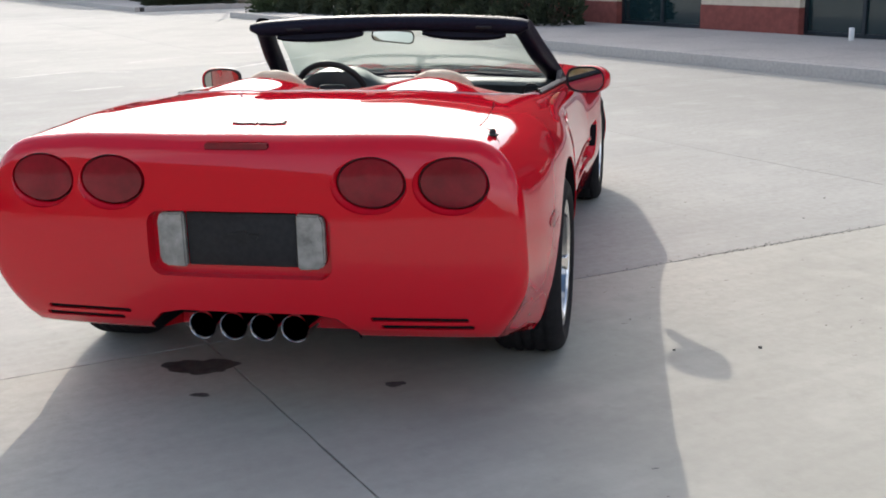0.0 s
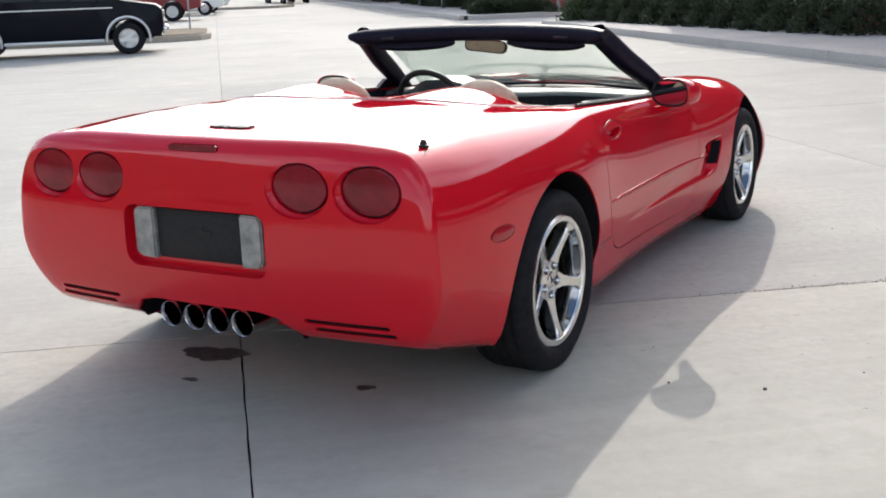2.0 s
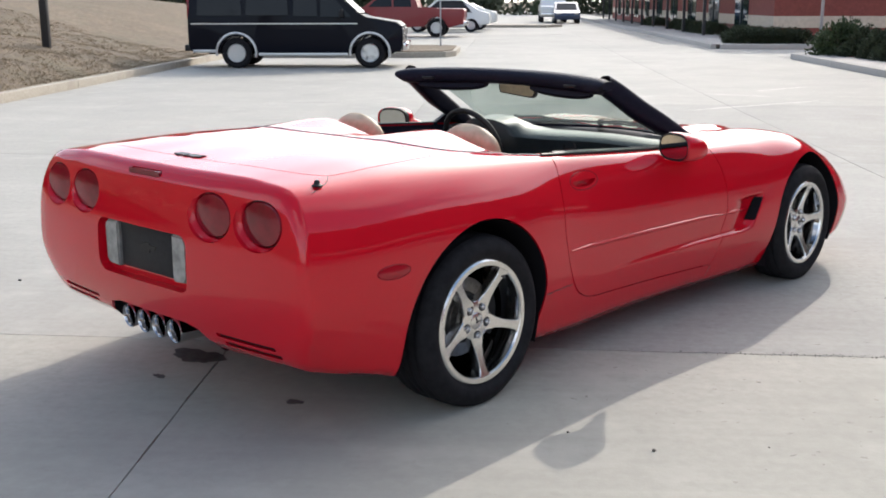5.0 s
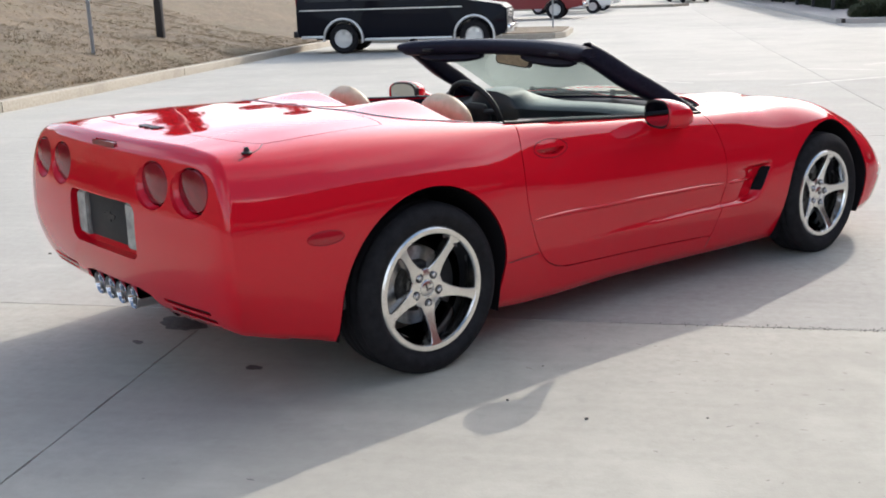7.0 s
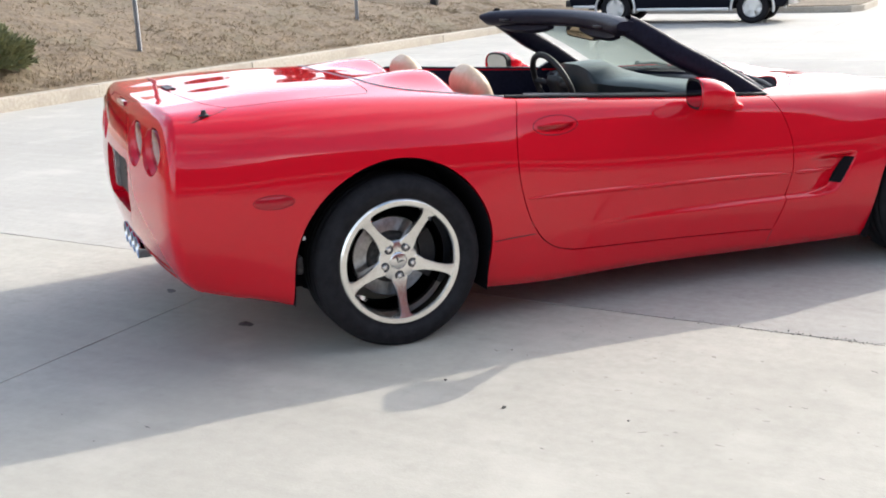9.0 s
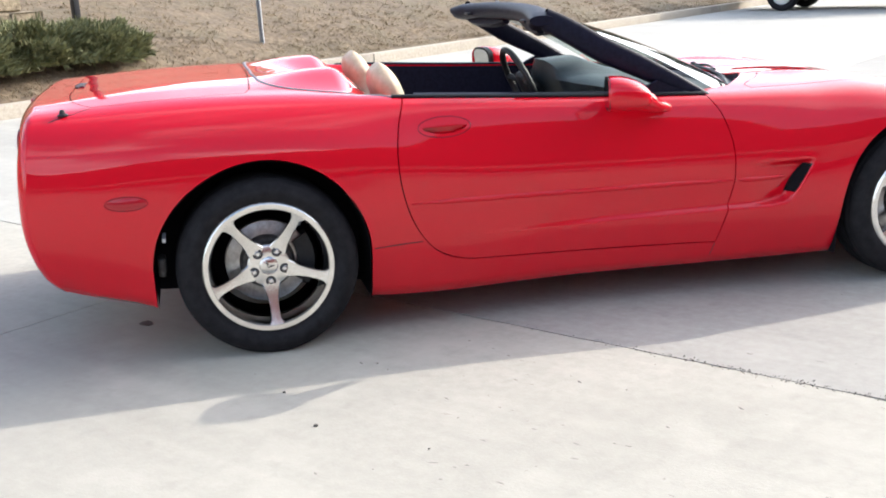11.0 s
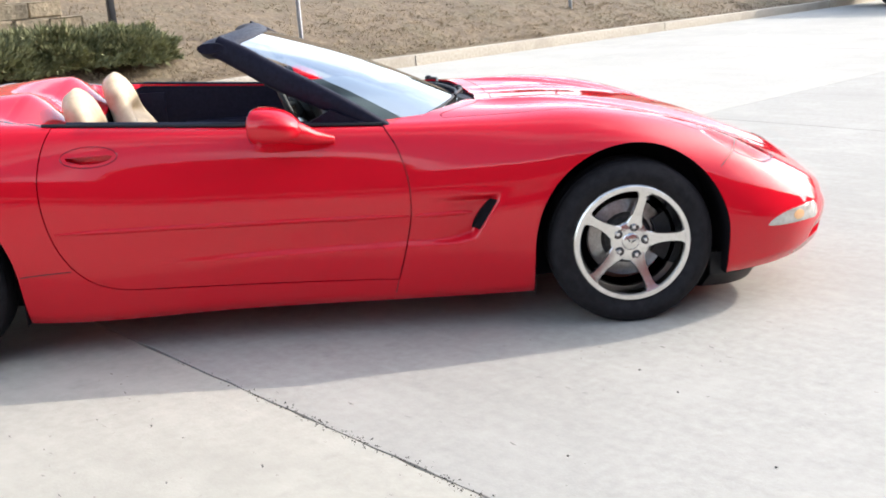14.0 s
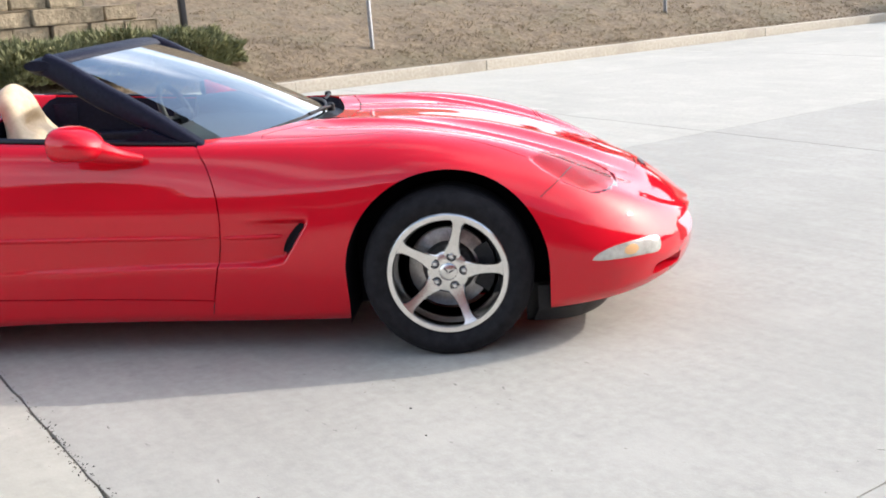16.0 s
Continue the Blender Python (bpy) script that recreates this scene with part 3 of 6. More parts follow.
X_LOW = curve((-0.90, 0.870), (-0.4, 0.915), (0.2, 0.93), (0.7, 0.888), (1.2, 0.872), (1.8, 0.878), (2.2, 0.906), (2.65, 0.916), (3.0, 0.908), (3.64, 0.90))
Z_LOW = curve((-0.90, 0.45), (-0.4, 0.40), (0.3, 0.395), (0.8, 0.37), (1.8, 0.366), (2.65, 0.352), (3.2, 0.32), (3.64, 0.31))
X_FOOT = curve((-0.90, 0.798), (-0.6, 0.84), (-0.4, 0.872), (0.4, 0.848), (1.2, 0.818), (2.2, 0.834), (2.65, 0.868), (3.0, 0.878), (3.64, 0.84))
Z_FOOT = curve((-0.90, 0.272), (-0.75, 0.228), (-0.58, 0.206), (-0.40, 0.200), (0.1, 0.19), (0.4, 0.153), (1.2, 0.142), (2.2, 0.133), (3.02, 0.162), (3.42, 0.205), (3.56, 0.235), (3.64, 0.28))
TAIL = curve((0.17, -0.48), (0.20, -0.58), (0.25, -0.745), (0.30, -0.805), (0.36, -0.838), (0.42, -0.856), (0.50, -0.871), (0.617, -0.873), (0.78, -0.855), (0.89, -0.826), (0.93, -0.806))


def bell(t):
    return math.exp(-t * t)


def ramp(a, b, t):
    s = min(1.0, max(0.0, (t - a) / (b - a)))
    return s * s * (3 - 2 * s)


def dress(x, z, y):
    """The finer forms of the skin: head fairings, bonnet ridges, the scoop along the door."""
    if z > 0.40 and x < 0.76 and y < 0.9:
        z += 0.036 * bell((x - 0.36) / 0.17) * ramp(-0.02, 0.34, y) - 0.028 * bell(x / 0.13) * ramp(0.05, 0.4, y)
    if z > 0.40 and x < 0.74 and 0.3 < y < 0.9:
        z -= 0.12 * ramp(0.33, 0.515, y) * (1 - ramp(0.64, 0.735, x))
    if y > 2.0 and z > 0.3 and x < 0.72:
        k = ramp(2.02, 2.3, y) * (1 - ramp(3.1, 3.42, y))
        z += k * (0.013 * bell((x - 0.44 + 0.05 * (y - 2.0)) / 0.035) - 0.007 * bell((x - 0.545 + 0.03 * (y - 2.0)) / 0.04) + 0.007 * bell((x - 0.20) / 0.05))
    if x > 0.7 and 0.55 < y < 2.2:
        up = 0.476 + 0.028 * (1.822 - y) / 1.3
        lo = 0.367
        door = 0.020 * ramp(0.62, 1.75, y) * ramp(lo - 0.008, lo + 0.010, z) * (1 - ramp(up - 0.10, up + 0.035, z))
        foot = lo + 0.02 * ramp(1.95, 2.1, y)
        scoop = (0.020 * (1 - ramp(lo, 0.50, z)) + 0.040 * ramp(1.85, 2.11, y) * (1 - ramp(0.516, 0.542, z))) * ramp(foot - 0.008, foot + 0.012, z)
        k = ramp(1.80, 2.02, y)
        end = 2.052 + 0.115 * (z - 0.385) / 0.175
        x -= ((1 - k) * door + k * scoop) * (1 - ramp(end - 0.010, end + 0.010, y))
    return x, z


def nose(y):
    s = max(0.0, (y - 2.95) / 0.692)
    return math.sqrt(max(0.0, 1 - s ** 2.7))


def section(y, counts=(74, 68, 20)):
    """The half section at y from the middle of the top round to the middle of the floor; points for the top, the flank and the floor."""
    k = nose(y)
    p = [(0, Z_TOP(y)), (0.17, Z_TOP(y) - 0.001), (0.40, Z_MID(y)), (X_CREST(y), Z_CREST(y)), (X_EDGE(y), Z_EDGE(y)), (X_HIGH(y), Z_HIGH(y)), (X_WIDE(y), Z_WIDE(y)),
         (X_LOW(y), Z_LOW(y)), (X_FOOT(y), Z_FOOT(y) + 0.035), (X_FOOT(y) - 0.02, Z_FOOT(y)), (X_FOOT(y) - 0.07, Z_FOOT(y) - 0.004), (0, Z_FOOT(y) - 0.004)]
    fine = np.array(spline(p, 500))
    a, b = (int(np.argmin(((fine - np.array(q)) ** 2).sum(1))) for q in (p[5], p[8]))
    at = np.r_[np.linspace(0, a, counts[0], endpoint=False), np.linspace(a, b, counts[1], endpoint=False), np.linspace(b, 499, counts[2])]
    xs, zs = np.interp(at, range(500), fine[:, 0]), np.interp(at, range(500), fine[:, 1])
    return [(x * k, z) for x, z in (dress(float(q), float(w), y) for q, w in zip(xs, zs))]


def tail_y(x, z):
    return TAIL(z) + 0.075 * abs(x) ** 2.2


def master_body():
    """The whole closed body volume, before openings are cut."""
    ys = sorted({round(v, 4) for v in list(np.linspace(-0.40, 3.0, 90)) + list(np.linspace(1.98, 2.20, 34)) + list(np.linspace(0.335, 0.53, 14)) + list(2.95 + 0.6915 * np.sin(np.linspace(0, math.pi / 2 * 0.985, 36)))})
    rings = []

    def whole(half, place):
        right = [place(x, z) for x, z in half]
        left = [place(-x, z) for x, z in half[-2:0:-1]]
        return right + left
    # the tail panel, from its middle outwards, then the rounded edge, then the quarters
    edge = section(-0.90)
    for s in (0.10, 0.25, 0.4, 0.55, 0.7, 0.8, 0.87):
        h = [(x * s, 0.62 + (z - 0.62) * s) for x, z in edge]
        rings.append(whole(h, lambda x, z: (x, tail_y(x, z) - 0.002, z)))
    for a in (10, 26, 42, 58, 74, 84):
        w = radians(a)
        inset = 0.042 * (1 - math.sin(w))
        h = [(x * (1 - inset / 0.82), 0.62 + (z - 0.62) * (1 - inset / 0.30)) for x, z in edge]
        rings.append(whole(h, lambda x, z, w=w: (x, tail_y(x, z) + 0.032 * (1 - math.cos(w)), z)))
    for s in np.linspace(0.0, 1.0, 12)[:-1]:
        y = -0.90 + 0.5 * s
        h = section(y)
        rings.append(whole(h, lambda x, z, s=s: (x, (1 - s) * (tail_y(x, z) + 0.032) + s * -0.40, z)))
    for y in ys:
        rings.append(whole(section(y), lambda x, z, y=y: (x, y, z)))
    bm = bmesh.new()
    rows = [[bm.verts.new(p) for p in r] for r in rings]
    m = len(rows[0])
    for a, b in zip(rows, rows[1:]):
        for i in range(m):
            bm.faces.new((a[i], a[(i + 1) % m], b[(i + 1) % m], b[i]))
    bm.faces.new(rows[0][::-1])
    bm.faces.new(rows[-1])
    bmesh.ops.recalc_face_normals(bm, faces=bm.faces)
    me = bpy.data.meshes.new("master")
    bm.to_mesh(me)
    bm.free()
    return me


def cut(me, cutter, how):
    """The mesh me cut by the bmesh cutter, as a new mesh."""
    bmesh.ops.recalc_face_normals(cutter, faces=cutter.faces)
    cm = bpy.data.meshes.new("cutter")
    cutter.to_mesh(cm)
    cutter.free()
    a, b = new("cut_a", me), new("cut_b", cm)
    mod = a.modifiers.new("cut", "BOOLEAN")
    mod.operation, mod.solver, mod.object = how, "EXACT", b
    mod.use_self = False
    bpy.context.view_layer.update()
    out = bpy.data.meshes.new_from_object(a.evaluated_get(bpy.context.evaluated_depsgraph_get()))
    bpy.data.objects.remove(a)
    bpy.data.objects.remove(b)
    bpy.data.meshes.remove(cm)
    return out


class Skin:
    """Remembers a smooth surface, to shade what is cut from it as smoothly."""
    def __init__(self, me):
        from mathutils.bvhtree import BVHTree
        self.v = [v.co.copy() for v in me.vertices]
        self.n = [v.normal.copy() for v in me.vertices]
        self.p = [tuple(p.vertices) for p in me.polygons]
        self.tree = BVHTree.FromPolygons(self.v, self.p)

    def shade(self, me, keep=0.3):
        from mathutils.interpolate import poly_3d_calc
        normals = [None] * len(me.loops)
        for p in me.polygons:
            p.use_smooth = True
            for li in p.loop_indices:
                co = me.vertices[me.loops[li].vertex_index].co
                loc, nrm, idx, dist = self.tree.find_nearest(co)
                if dist is not None and dist < 4e-4 and nrm.dot(p.normal) > keep:
                    f = self.p[idx]
                    w = poly_3d_calc([self.v[i] for i in f], loc)
                    q = Vector((0, 0, 0))
                    for i, k in zip(f, w):
                        q += self.n[i] * k
                    normals[li] = q.normalized()
                else:
                    normals[li] = p.normal.copy()
        me.normals_split_custom_set(normals)
        return me

    def at(self, origin, way):
        return self.tree.ray_cast(Vector(origin), Vector(way).normalized())[0]


car = thing("convertible")
tagged(car, "glossy red two-seat convertible sports car, top down", "car")
master = master_body()
skin = Skin(master)


def inset(outline, d):
    """An outline moved inwards by d, whichever way it runs."""
    area = sum(a[0] * b[1] - b[0] * a[1] for a, b in zip(outline, outline[1:] + outline[:1]))
    out = []
    for i, p in enumerate(outline):
        a, b = outline[i - 1], outline[(i + 1) % len(outline)]
        t = Vector((b[0] - a[0], b[1] - a[1])).normalized()
        s = 1 if area > 0 else -1
        out.append((p[0] - t.y * d * s, p[1] + t.x * d * s))
    return out


# outlines of the panels
HANDLE = [(0.674 + 0.083 * math.cos(a), 0.771 + 0.026 * math.sin(a)) for a in np.linspace(math.pi, 2 * math.pi, 22)]
DOOR = spline([(0.545, 0.90), (0.505, 0.80), (0.487, 0.68), (0.500, 0.54), (0.545, 0.41), (0.62, 0.315), (0.72, 0.27), (0.90, 0.257)], 26) + [(1.30, 0.243), (1.70, 0.227)] + \
    spline([(1.765, 0.222), (1.795, 0.33), (1.826, 0.48), (1.822, 0.62), (1.785, 0.74), (1.735, 0.82), (1.70, 0.95)], 18)
SEAT_WELL = [(0.0, 0.515)] + spline([(0.20, 0.512), (0.33, 0.508), (0.45, 0.50), (0.58, 0.492), (0.68, 0.50), (0.735, 0.58)], 16) + spline([(0.745, 0.9), (0.745, 1.4), (0.73, 1.70)], 8) + spline([(0.66, 1.90), (0.45, 2.06), (0.2, 2.14), (0.0, 2.16)], 10)
SEAT_WELL = SEAT_WELL + [(-x, y) for x, y in SEAT_WELL[-2:0:-1]]
DECK = spline([(0.0, -0.665), (0.35, -0.66), (0.60, -0.625), (0.70, -0.56)], 12) + spline([(0.705, -0.45), (0.69, -0.2), (0.665, -0.02)], 6) + spline([(0.61, 0.0), (0.3, 0.015), (0.0, 0.02)], 6)
DECK = DECK + [(-x, y) for x, y in DECK[-2:0:-1]]
HOOD = spline([(0.0, 2.225), (0.25, 2.205), (0.48, 2.120), (0.66, 1.965)], 12) + spline([(0.715, 1.97), (0.705, 2.2), (0.695, 2.5), (0.71, 2.8), (0.725, 2.955)], 14) + spline([(0.60, 2.985), (0.45, 3.035), (0.395, 3.10), (0.385, 3.25)], 10) + spline([(0.33, 3.355), (0.2, 3.40), (0.0, 3.41)], 8)
HOOD = HOOD + [(-x, y) for x, y in HOOD[-2:0:-1]]
LAMP_DOOR = spline([(0.735, 2.975), (0.60, 2.998), (0.465, 3.050), (0.410, 3.12), (0.402, 3.262), (0.53, 3.292), (0.68, 3.258), (0.752, 3.21), (0.778, 3.15), (0.778, 3.05)], 44, closed=True)


def arch_radius(y, r, a):
    """The rear arch is drawn out a little behind the wheel."""
    return r + (0.026 * ramp(110, 175, a) if y < 1 else 0.0)


def wheel_openings():
    bm = bmesh.new()
    for side in (-1, 1):
        for y, z, r in ((0.0, ARCH_R, 0.376), (WB, ARCH_F, 0.372)):
            arch = [(y + arch_radius(y, r, a) * math.cos(radians(a)), z + (arch_radius(y, r, a) + 0.004) * math.sin(radians(a))) for a in np.linspace(180, 0, 49)]
            arch = [(arch[0][0], 0.0)] + arch + [(arch[-1][0], 0.0)]
            prism(arch, "X", *sorted((side * 0.58, side * 1.2)), bm=bm)
    return bm


body = cut(master, wheel_openings(), "DIFFERENCE")
body = cut(body, prism(SEAT_WELL, "Z", 0.30, 1.5), "DIFFERENCE")

tail_cuts = bmesh.new()
LAMPS = [(s * x, z) for s in (-1, 1) for x, z in ((0.658, 0.776), (0.413, 0.777))]
for x, z in LAMPS:
    ty = tail_y(x, z)
    rings = [[tail_cuts.verts.new((x + (0.106 + e) * math.cos(2 * math.pi * i / 64), y, z + (0.078 + e) * math.sin(2 * math.pi * i / 64))) for i in range(64)]
             for y, e in ((ty - 0.032, 0.0145), (ty - 0.004, 0.0115), (ty + 0.004, 0.0075), (ty + 0.014, 0.001), (ty + 0.036, 0.0))]
    for a, b in zip(rings, rings[1:]):
        for i in range(64):
            tail_cuts.faces.new((a[i], a[(i + 1) % 64], b[(i + 1) % 64], b[i]))
    tail_cuts.faces.new(rings[0])
    tail_cuts.faces.new(rings[-1])
prism(rounded(0.588, 0.208, 0.045, 6, 0, 0.587), "Y", -1.2, -0.825, bm=tail_cuts)
prism([(-0.36, 0.0), (0.36, 0.0), (0.345, 0.30), (0.29, 0.349), (0.22, 0.364), (-0.22, 0.364), (-0.29, 0.349), (-0.345, 0.30)], "Y", -1.2, -0.55, bm=tail_cuts)
for s in (-1, 1):
    for z, a, b in ((0.352, 0.395, 0.695), (0.324, 0.425, 0.710)):
        prism([(s * q, w) for q, w in rounded(b - a, 0.015, 0.006, 3, (a + b) / 2, z)], "Y", -1.2, -0.72, bm=tail_cuts)
prism(rounded(0.205, 0.024, 0.011, 5, 0, 0.884), "Y", -1.2, -0.814, bm=tail_cuts)
body = cut(body, tail_cuts, "DIFFERENCE")

front_cuts = bmesh.new()
prism(rounded(1.10, 0.078, 0.030, 5, 0, 0.352), "Y", 3.45, 4.0, bm=front_cuts)
for s in (-1, 1):
    prism([(s * x, z) for x, z in rounded(0.20, 0.044, 0.020, 5, 0.60, 0.252)], "Y", 3.36, 4.0, bm=front_cuts)
body = cut(body, front_cuts, "DIFFERENCE")

# doors, bonnet, deck and headlamp covers are lifted out of the body and set back with an open joint
for s in (-1, 1):
    hole = prism(DOOR, "X", *sorted((s * 0.775, s * 1.2)))
    leaf = prism(inset(DOOR, 0.0045), "X", *sorted((s * 0.785, s * 1.2)))
    door_mesh = cut(master, leaf, "INTERSECT")
    door_mesh = cut(door_mesh, prism(SEAT_WELL, "Z", 0.1, 1.5), "DIFFERENCE")
    if s == 1:
        door_mesh = cut(door_mesh, prism(HANDLE, "X", 0.835, 1.2), "DIFFERENCE")
    else:
        door_mesh = cut(door_mesh, prism(HANDLE, "X", -1.2, -0.835), "DIFFERENCE")
    body = cut(body, hole, "DIFFERENCE")
    door_ob = part("door", skin.shade(door_mesh), M["paint"], car, "red door with a moulding and a recessed handle", flat=True)
for name, o, low, label in (("tonneau_cover", DECK, 0.60, "red rear deck lid"), ("bonnet", HOOD, 0.30, "red bonnet with two soft ridges")):
    piece = cut(master, prism(inset(o, 0.0045), "Z", low + 0.005, 1.4), "INTERSECT")
    piece = cut(piece, wheel_openings(), "DIFFERENCE")
    body = cut(body, prism(o, "Z", low, 1.4), "DIFFERENCE")
    part(name, skin.shade(piece), M["paint"], car, label, flat=True)
for s in (-1, 1):
    o = [(s * x, y) for x, y in LAMP_DOOR]
    piece = cut(master, prism(inset(o, 0.0065), "Z", 0.505, 1.4), "INTERSECT")
    piece = cut(piece, wheel_openings(), "DIFFERENCE")
    body = cut(body, prism(o, "Z", 0.50, 1.4), "DIFFERENCE")
    part("headlamp_cover", skin.shade(piece), M["paint"], car, flat=True)
body_part = part("body", skin.shade(body), M["paint"], car, "glossy red moulded body shell", flat=True)


def wheel(x, y, r, width, rim_r, turn, side, sag=0.006):
    """A five-spoke chrome wheel; side 1 is the car's right; sag: how far the loaded tyre is pressed flat."""
    m = Matrix.Translation((x, y, r - sag)) @ (Matrix() if side > 0 else Matrix.Rotation(math.pi, 4, "Z")) @ Matrix.Rotation(radians(turn), 4, "X")
    h = width / 2
    bm = lathe([(h - 0.012, rim_r - 0.027), (h - 0.004, rim_r - 0.023), (h - 0.002, rim_r - 0.006), (h - 0.007, rim_r + 0.001), (h - 0.02, rim_r - 0.004), (h - 0.012, rim_r - 0.027)], 72, "X")
    rim = part("wheel", bm, M["alloy"], car, "polished five-spoke alloy wheel", angle=35)
    rim.matrix_basis = m
    part("barrel", lathe([(-h + 0.02, rim_r - 0.045), (h - 0.060, rim_r - 0.042), (h - 0.030, rim_r - 0.032), (h - 0.013, rim_r - 0.0275), (h - 0.016, rim_r - 0.010), (-h + 0.02, rim_r - 0.02), (-h + 0.02, rim_r - 0.045)], 72, "X"), M["barrel"], rim, "polished dark rim barrel", angle=35)
    part("hub", lathe([(h - 0.085, 0.001), (h - 0.085, 0.072), (h - 0.052, 0.078), (h - 0.044, 0.076), (h - 0.0415, 0.072), (h - 0.0415, 0.034), (h - 0.044, 0.032), (h - 0.044, 0.001)], 40, "X"), M["alloy"], rim)
    for k in range(5):
        a = Matrix.Rotation(2 * math.pi * k / 5, 4, "X")
        rows = []
        for i in range(15):
            s = i / 14
            rad = 0.045 + (rim_r - 0.024 - 0.045) * s
            w = np.interp(s, (0, 0.15, 0.35, 0.6, 0.82, 0.93, 1.0), (0.038, 0.033, 0.0225, 0.0170, 0.0175, 0.022, 0.036))
            xo = h - 0.0425 + 0.036 * s ** 1.5
            rows.append([a @ Vector(p) for p in ((xo - 0.045, -w * 0.7, rad), (xo - 0.010, -w, rad), (xo - 0.003, -w * 0.97, rad), (xo, -w * 0.86, rad), (xo + 0.001, 0, rad), (xo, w * 0.86, rad), (xo - 0.003, w * 0.97, rad), (xo - 0.010, w, rad), (xo - 0.045, w * 0.7, rad))])
        bm = bmesh.new()
        grid(bm, rows)
        part("spoke", bm, M["alloy"], rim, angle=35)
    tp = [(-h + 0.018, rim_r - 0.012), (-h - 0.008, rim_r + 0.028), (-h - 0.012, rim_r + (r - rim_r) * 0.55), (-h + 0.010, r - 0.014), (-h + 0.035, r - 0.002), (0, r), (h - 0.035, r - 0.002), (h - 0.010, r - 0.014),
          (h + 0.004, r - 0.034), (h + 0.010, rim_r + (r - rim_r) * 0.5), (h + 0.006, rim_r + 0.018), (h - 0.004, rim_r + 0.006), (h - 0.014, rim_r - 0.006)]
    bm = lathe(spline(tp, 46), 84, "X")
    for f in [f for f in bm.faces if len(f.verts) > 4]:
        bm.faces.remove(f)
    # shallow tread grooves
    for v in bm.verts:
        q = math.hypot(v.co.y, v.co.z)
        if q > r - 0.006 and any(abs(v.co.x - g) < 0.006 for g in (-0.06, -0.02, 0.02, 0.06)):
            v.co.y *= (q - 0.007) / q
            v.co.z *= (q - 0.007) / q
    down = Matrix.Rotation(radians(-turn), 3, "X") @ Vector((0, 0, -1))
    for v in bm.verts:
        over = v.co.dot(down) - (r - sag - 0.001)
        if over > 0:
            v.co -= down * over
        if over > -0.05:
            v.co.x *= 1 + 0.06 * ramp(-0.05, 0.0, over)
    part("tyre", bm, M["rubber"], rim, angle=50)
    part("centre_cap", lathe([(h - 0.047, 0.032), (h - 0.041, 0.032), (h - 0.038, 0.028), (h - 0.037, 0.001)], 32, "X"), M["alloy"], rim, "silver centre cap with a dark mark")
    bm = bmesh.new()
    for q in (-1, 1):
        prism([(q * 0.002, -0.010), (q * 0.006, -0.002), (q * 0.020, 0.011), (q * 0.016, 0.011), (q * 0.003, 0.003)], "X", h - 0.037, h - 0.0352, bm=bm)
    part("cap_mark", bm, M["black_metal"], rim, flat=True)
    for k in range(5):
        a = 2 * math.pi * k / 5
        nut = part("wheel_nut", lathe([(h - 0.060, 0.013), (h - 0.034, 0.0115), (h - 0.031, 0.009), (h - 0.036, 0.0065), (h - 0.036, 0.0005)], 12, "X"), M["chrome"], rim, "chrome wheel nut")
        nut.matrix_basis = Matrix.Translation((0, -0.058 * math.sin(a), 0.058 * math.cos(a)))
        # flat black ring on the hub face, painting the shade of a recess
        well = part("nut_well", lathe([(h - 0.0415, 0.0185), (h - 0.0402, 0.0185), (h - 0.0402, 0.012), (h - 0.0415, 0.012), (h - 0.0415, 0.0185)], 16, "X"), M["black_metal"], rim)
        well.matrix_basis = nut.matrix_basis
    valve = part("valve_cap", tube([(h - 0.022, 0.018, rim_r - 0.030), (h - 0.004, 0.018, rim_r - 0.052)], 0.004, 8), M["black_metal"], rim)
    bm = lathe([(h - 0.115, 0.072), (h - 0.115, 0.148), (h - 0.118, 0.152), (h - 0.143, 0.152), (h - 0.143, 0.072), (h - 0.115, 0.072)], 56, "X")
    disc = part("brake_disc", bm, M["disc"], rim, "grey steel brake disc")
    part("disc_hat", lathe([(h - 0.095, 0.0005), (h - 0.095, 0.088), (h - 0.105, 0.098), (h - 0.118, 0.101), (h - 0.14, 0.101)], 40, "X"), M["hat"], disc, "dark brake hub")
    o = [(0.172 * math.cos(radians(a)), 0.172 * math.sin(radians(a))) for a in range(-34, 35, 4)] + [(0.112 * math.cos(radians(a)), 0.112 * math.sin(radians(a))) for a in range(34, -35, -4)]
    cal = part("brake_caliper", prism(o, "X", h - 0.165, h - 0.098), M["trim"], rim, "dark brake caliper")
    cal.matrix_basis = Matrix.Rotation(radians((0 if side > 0 else 180) - turn * 1 + (0 if y > 1 else 0)), 4, "X")
    return rim


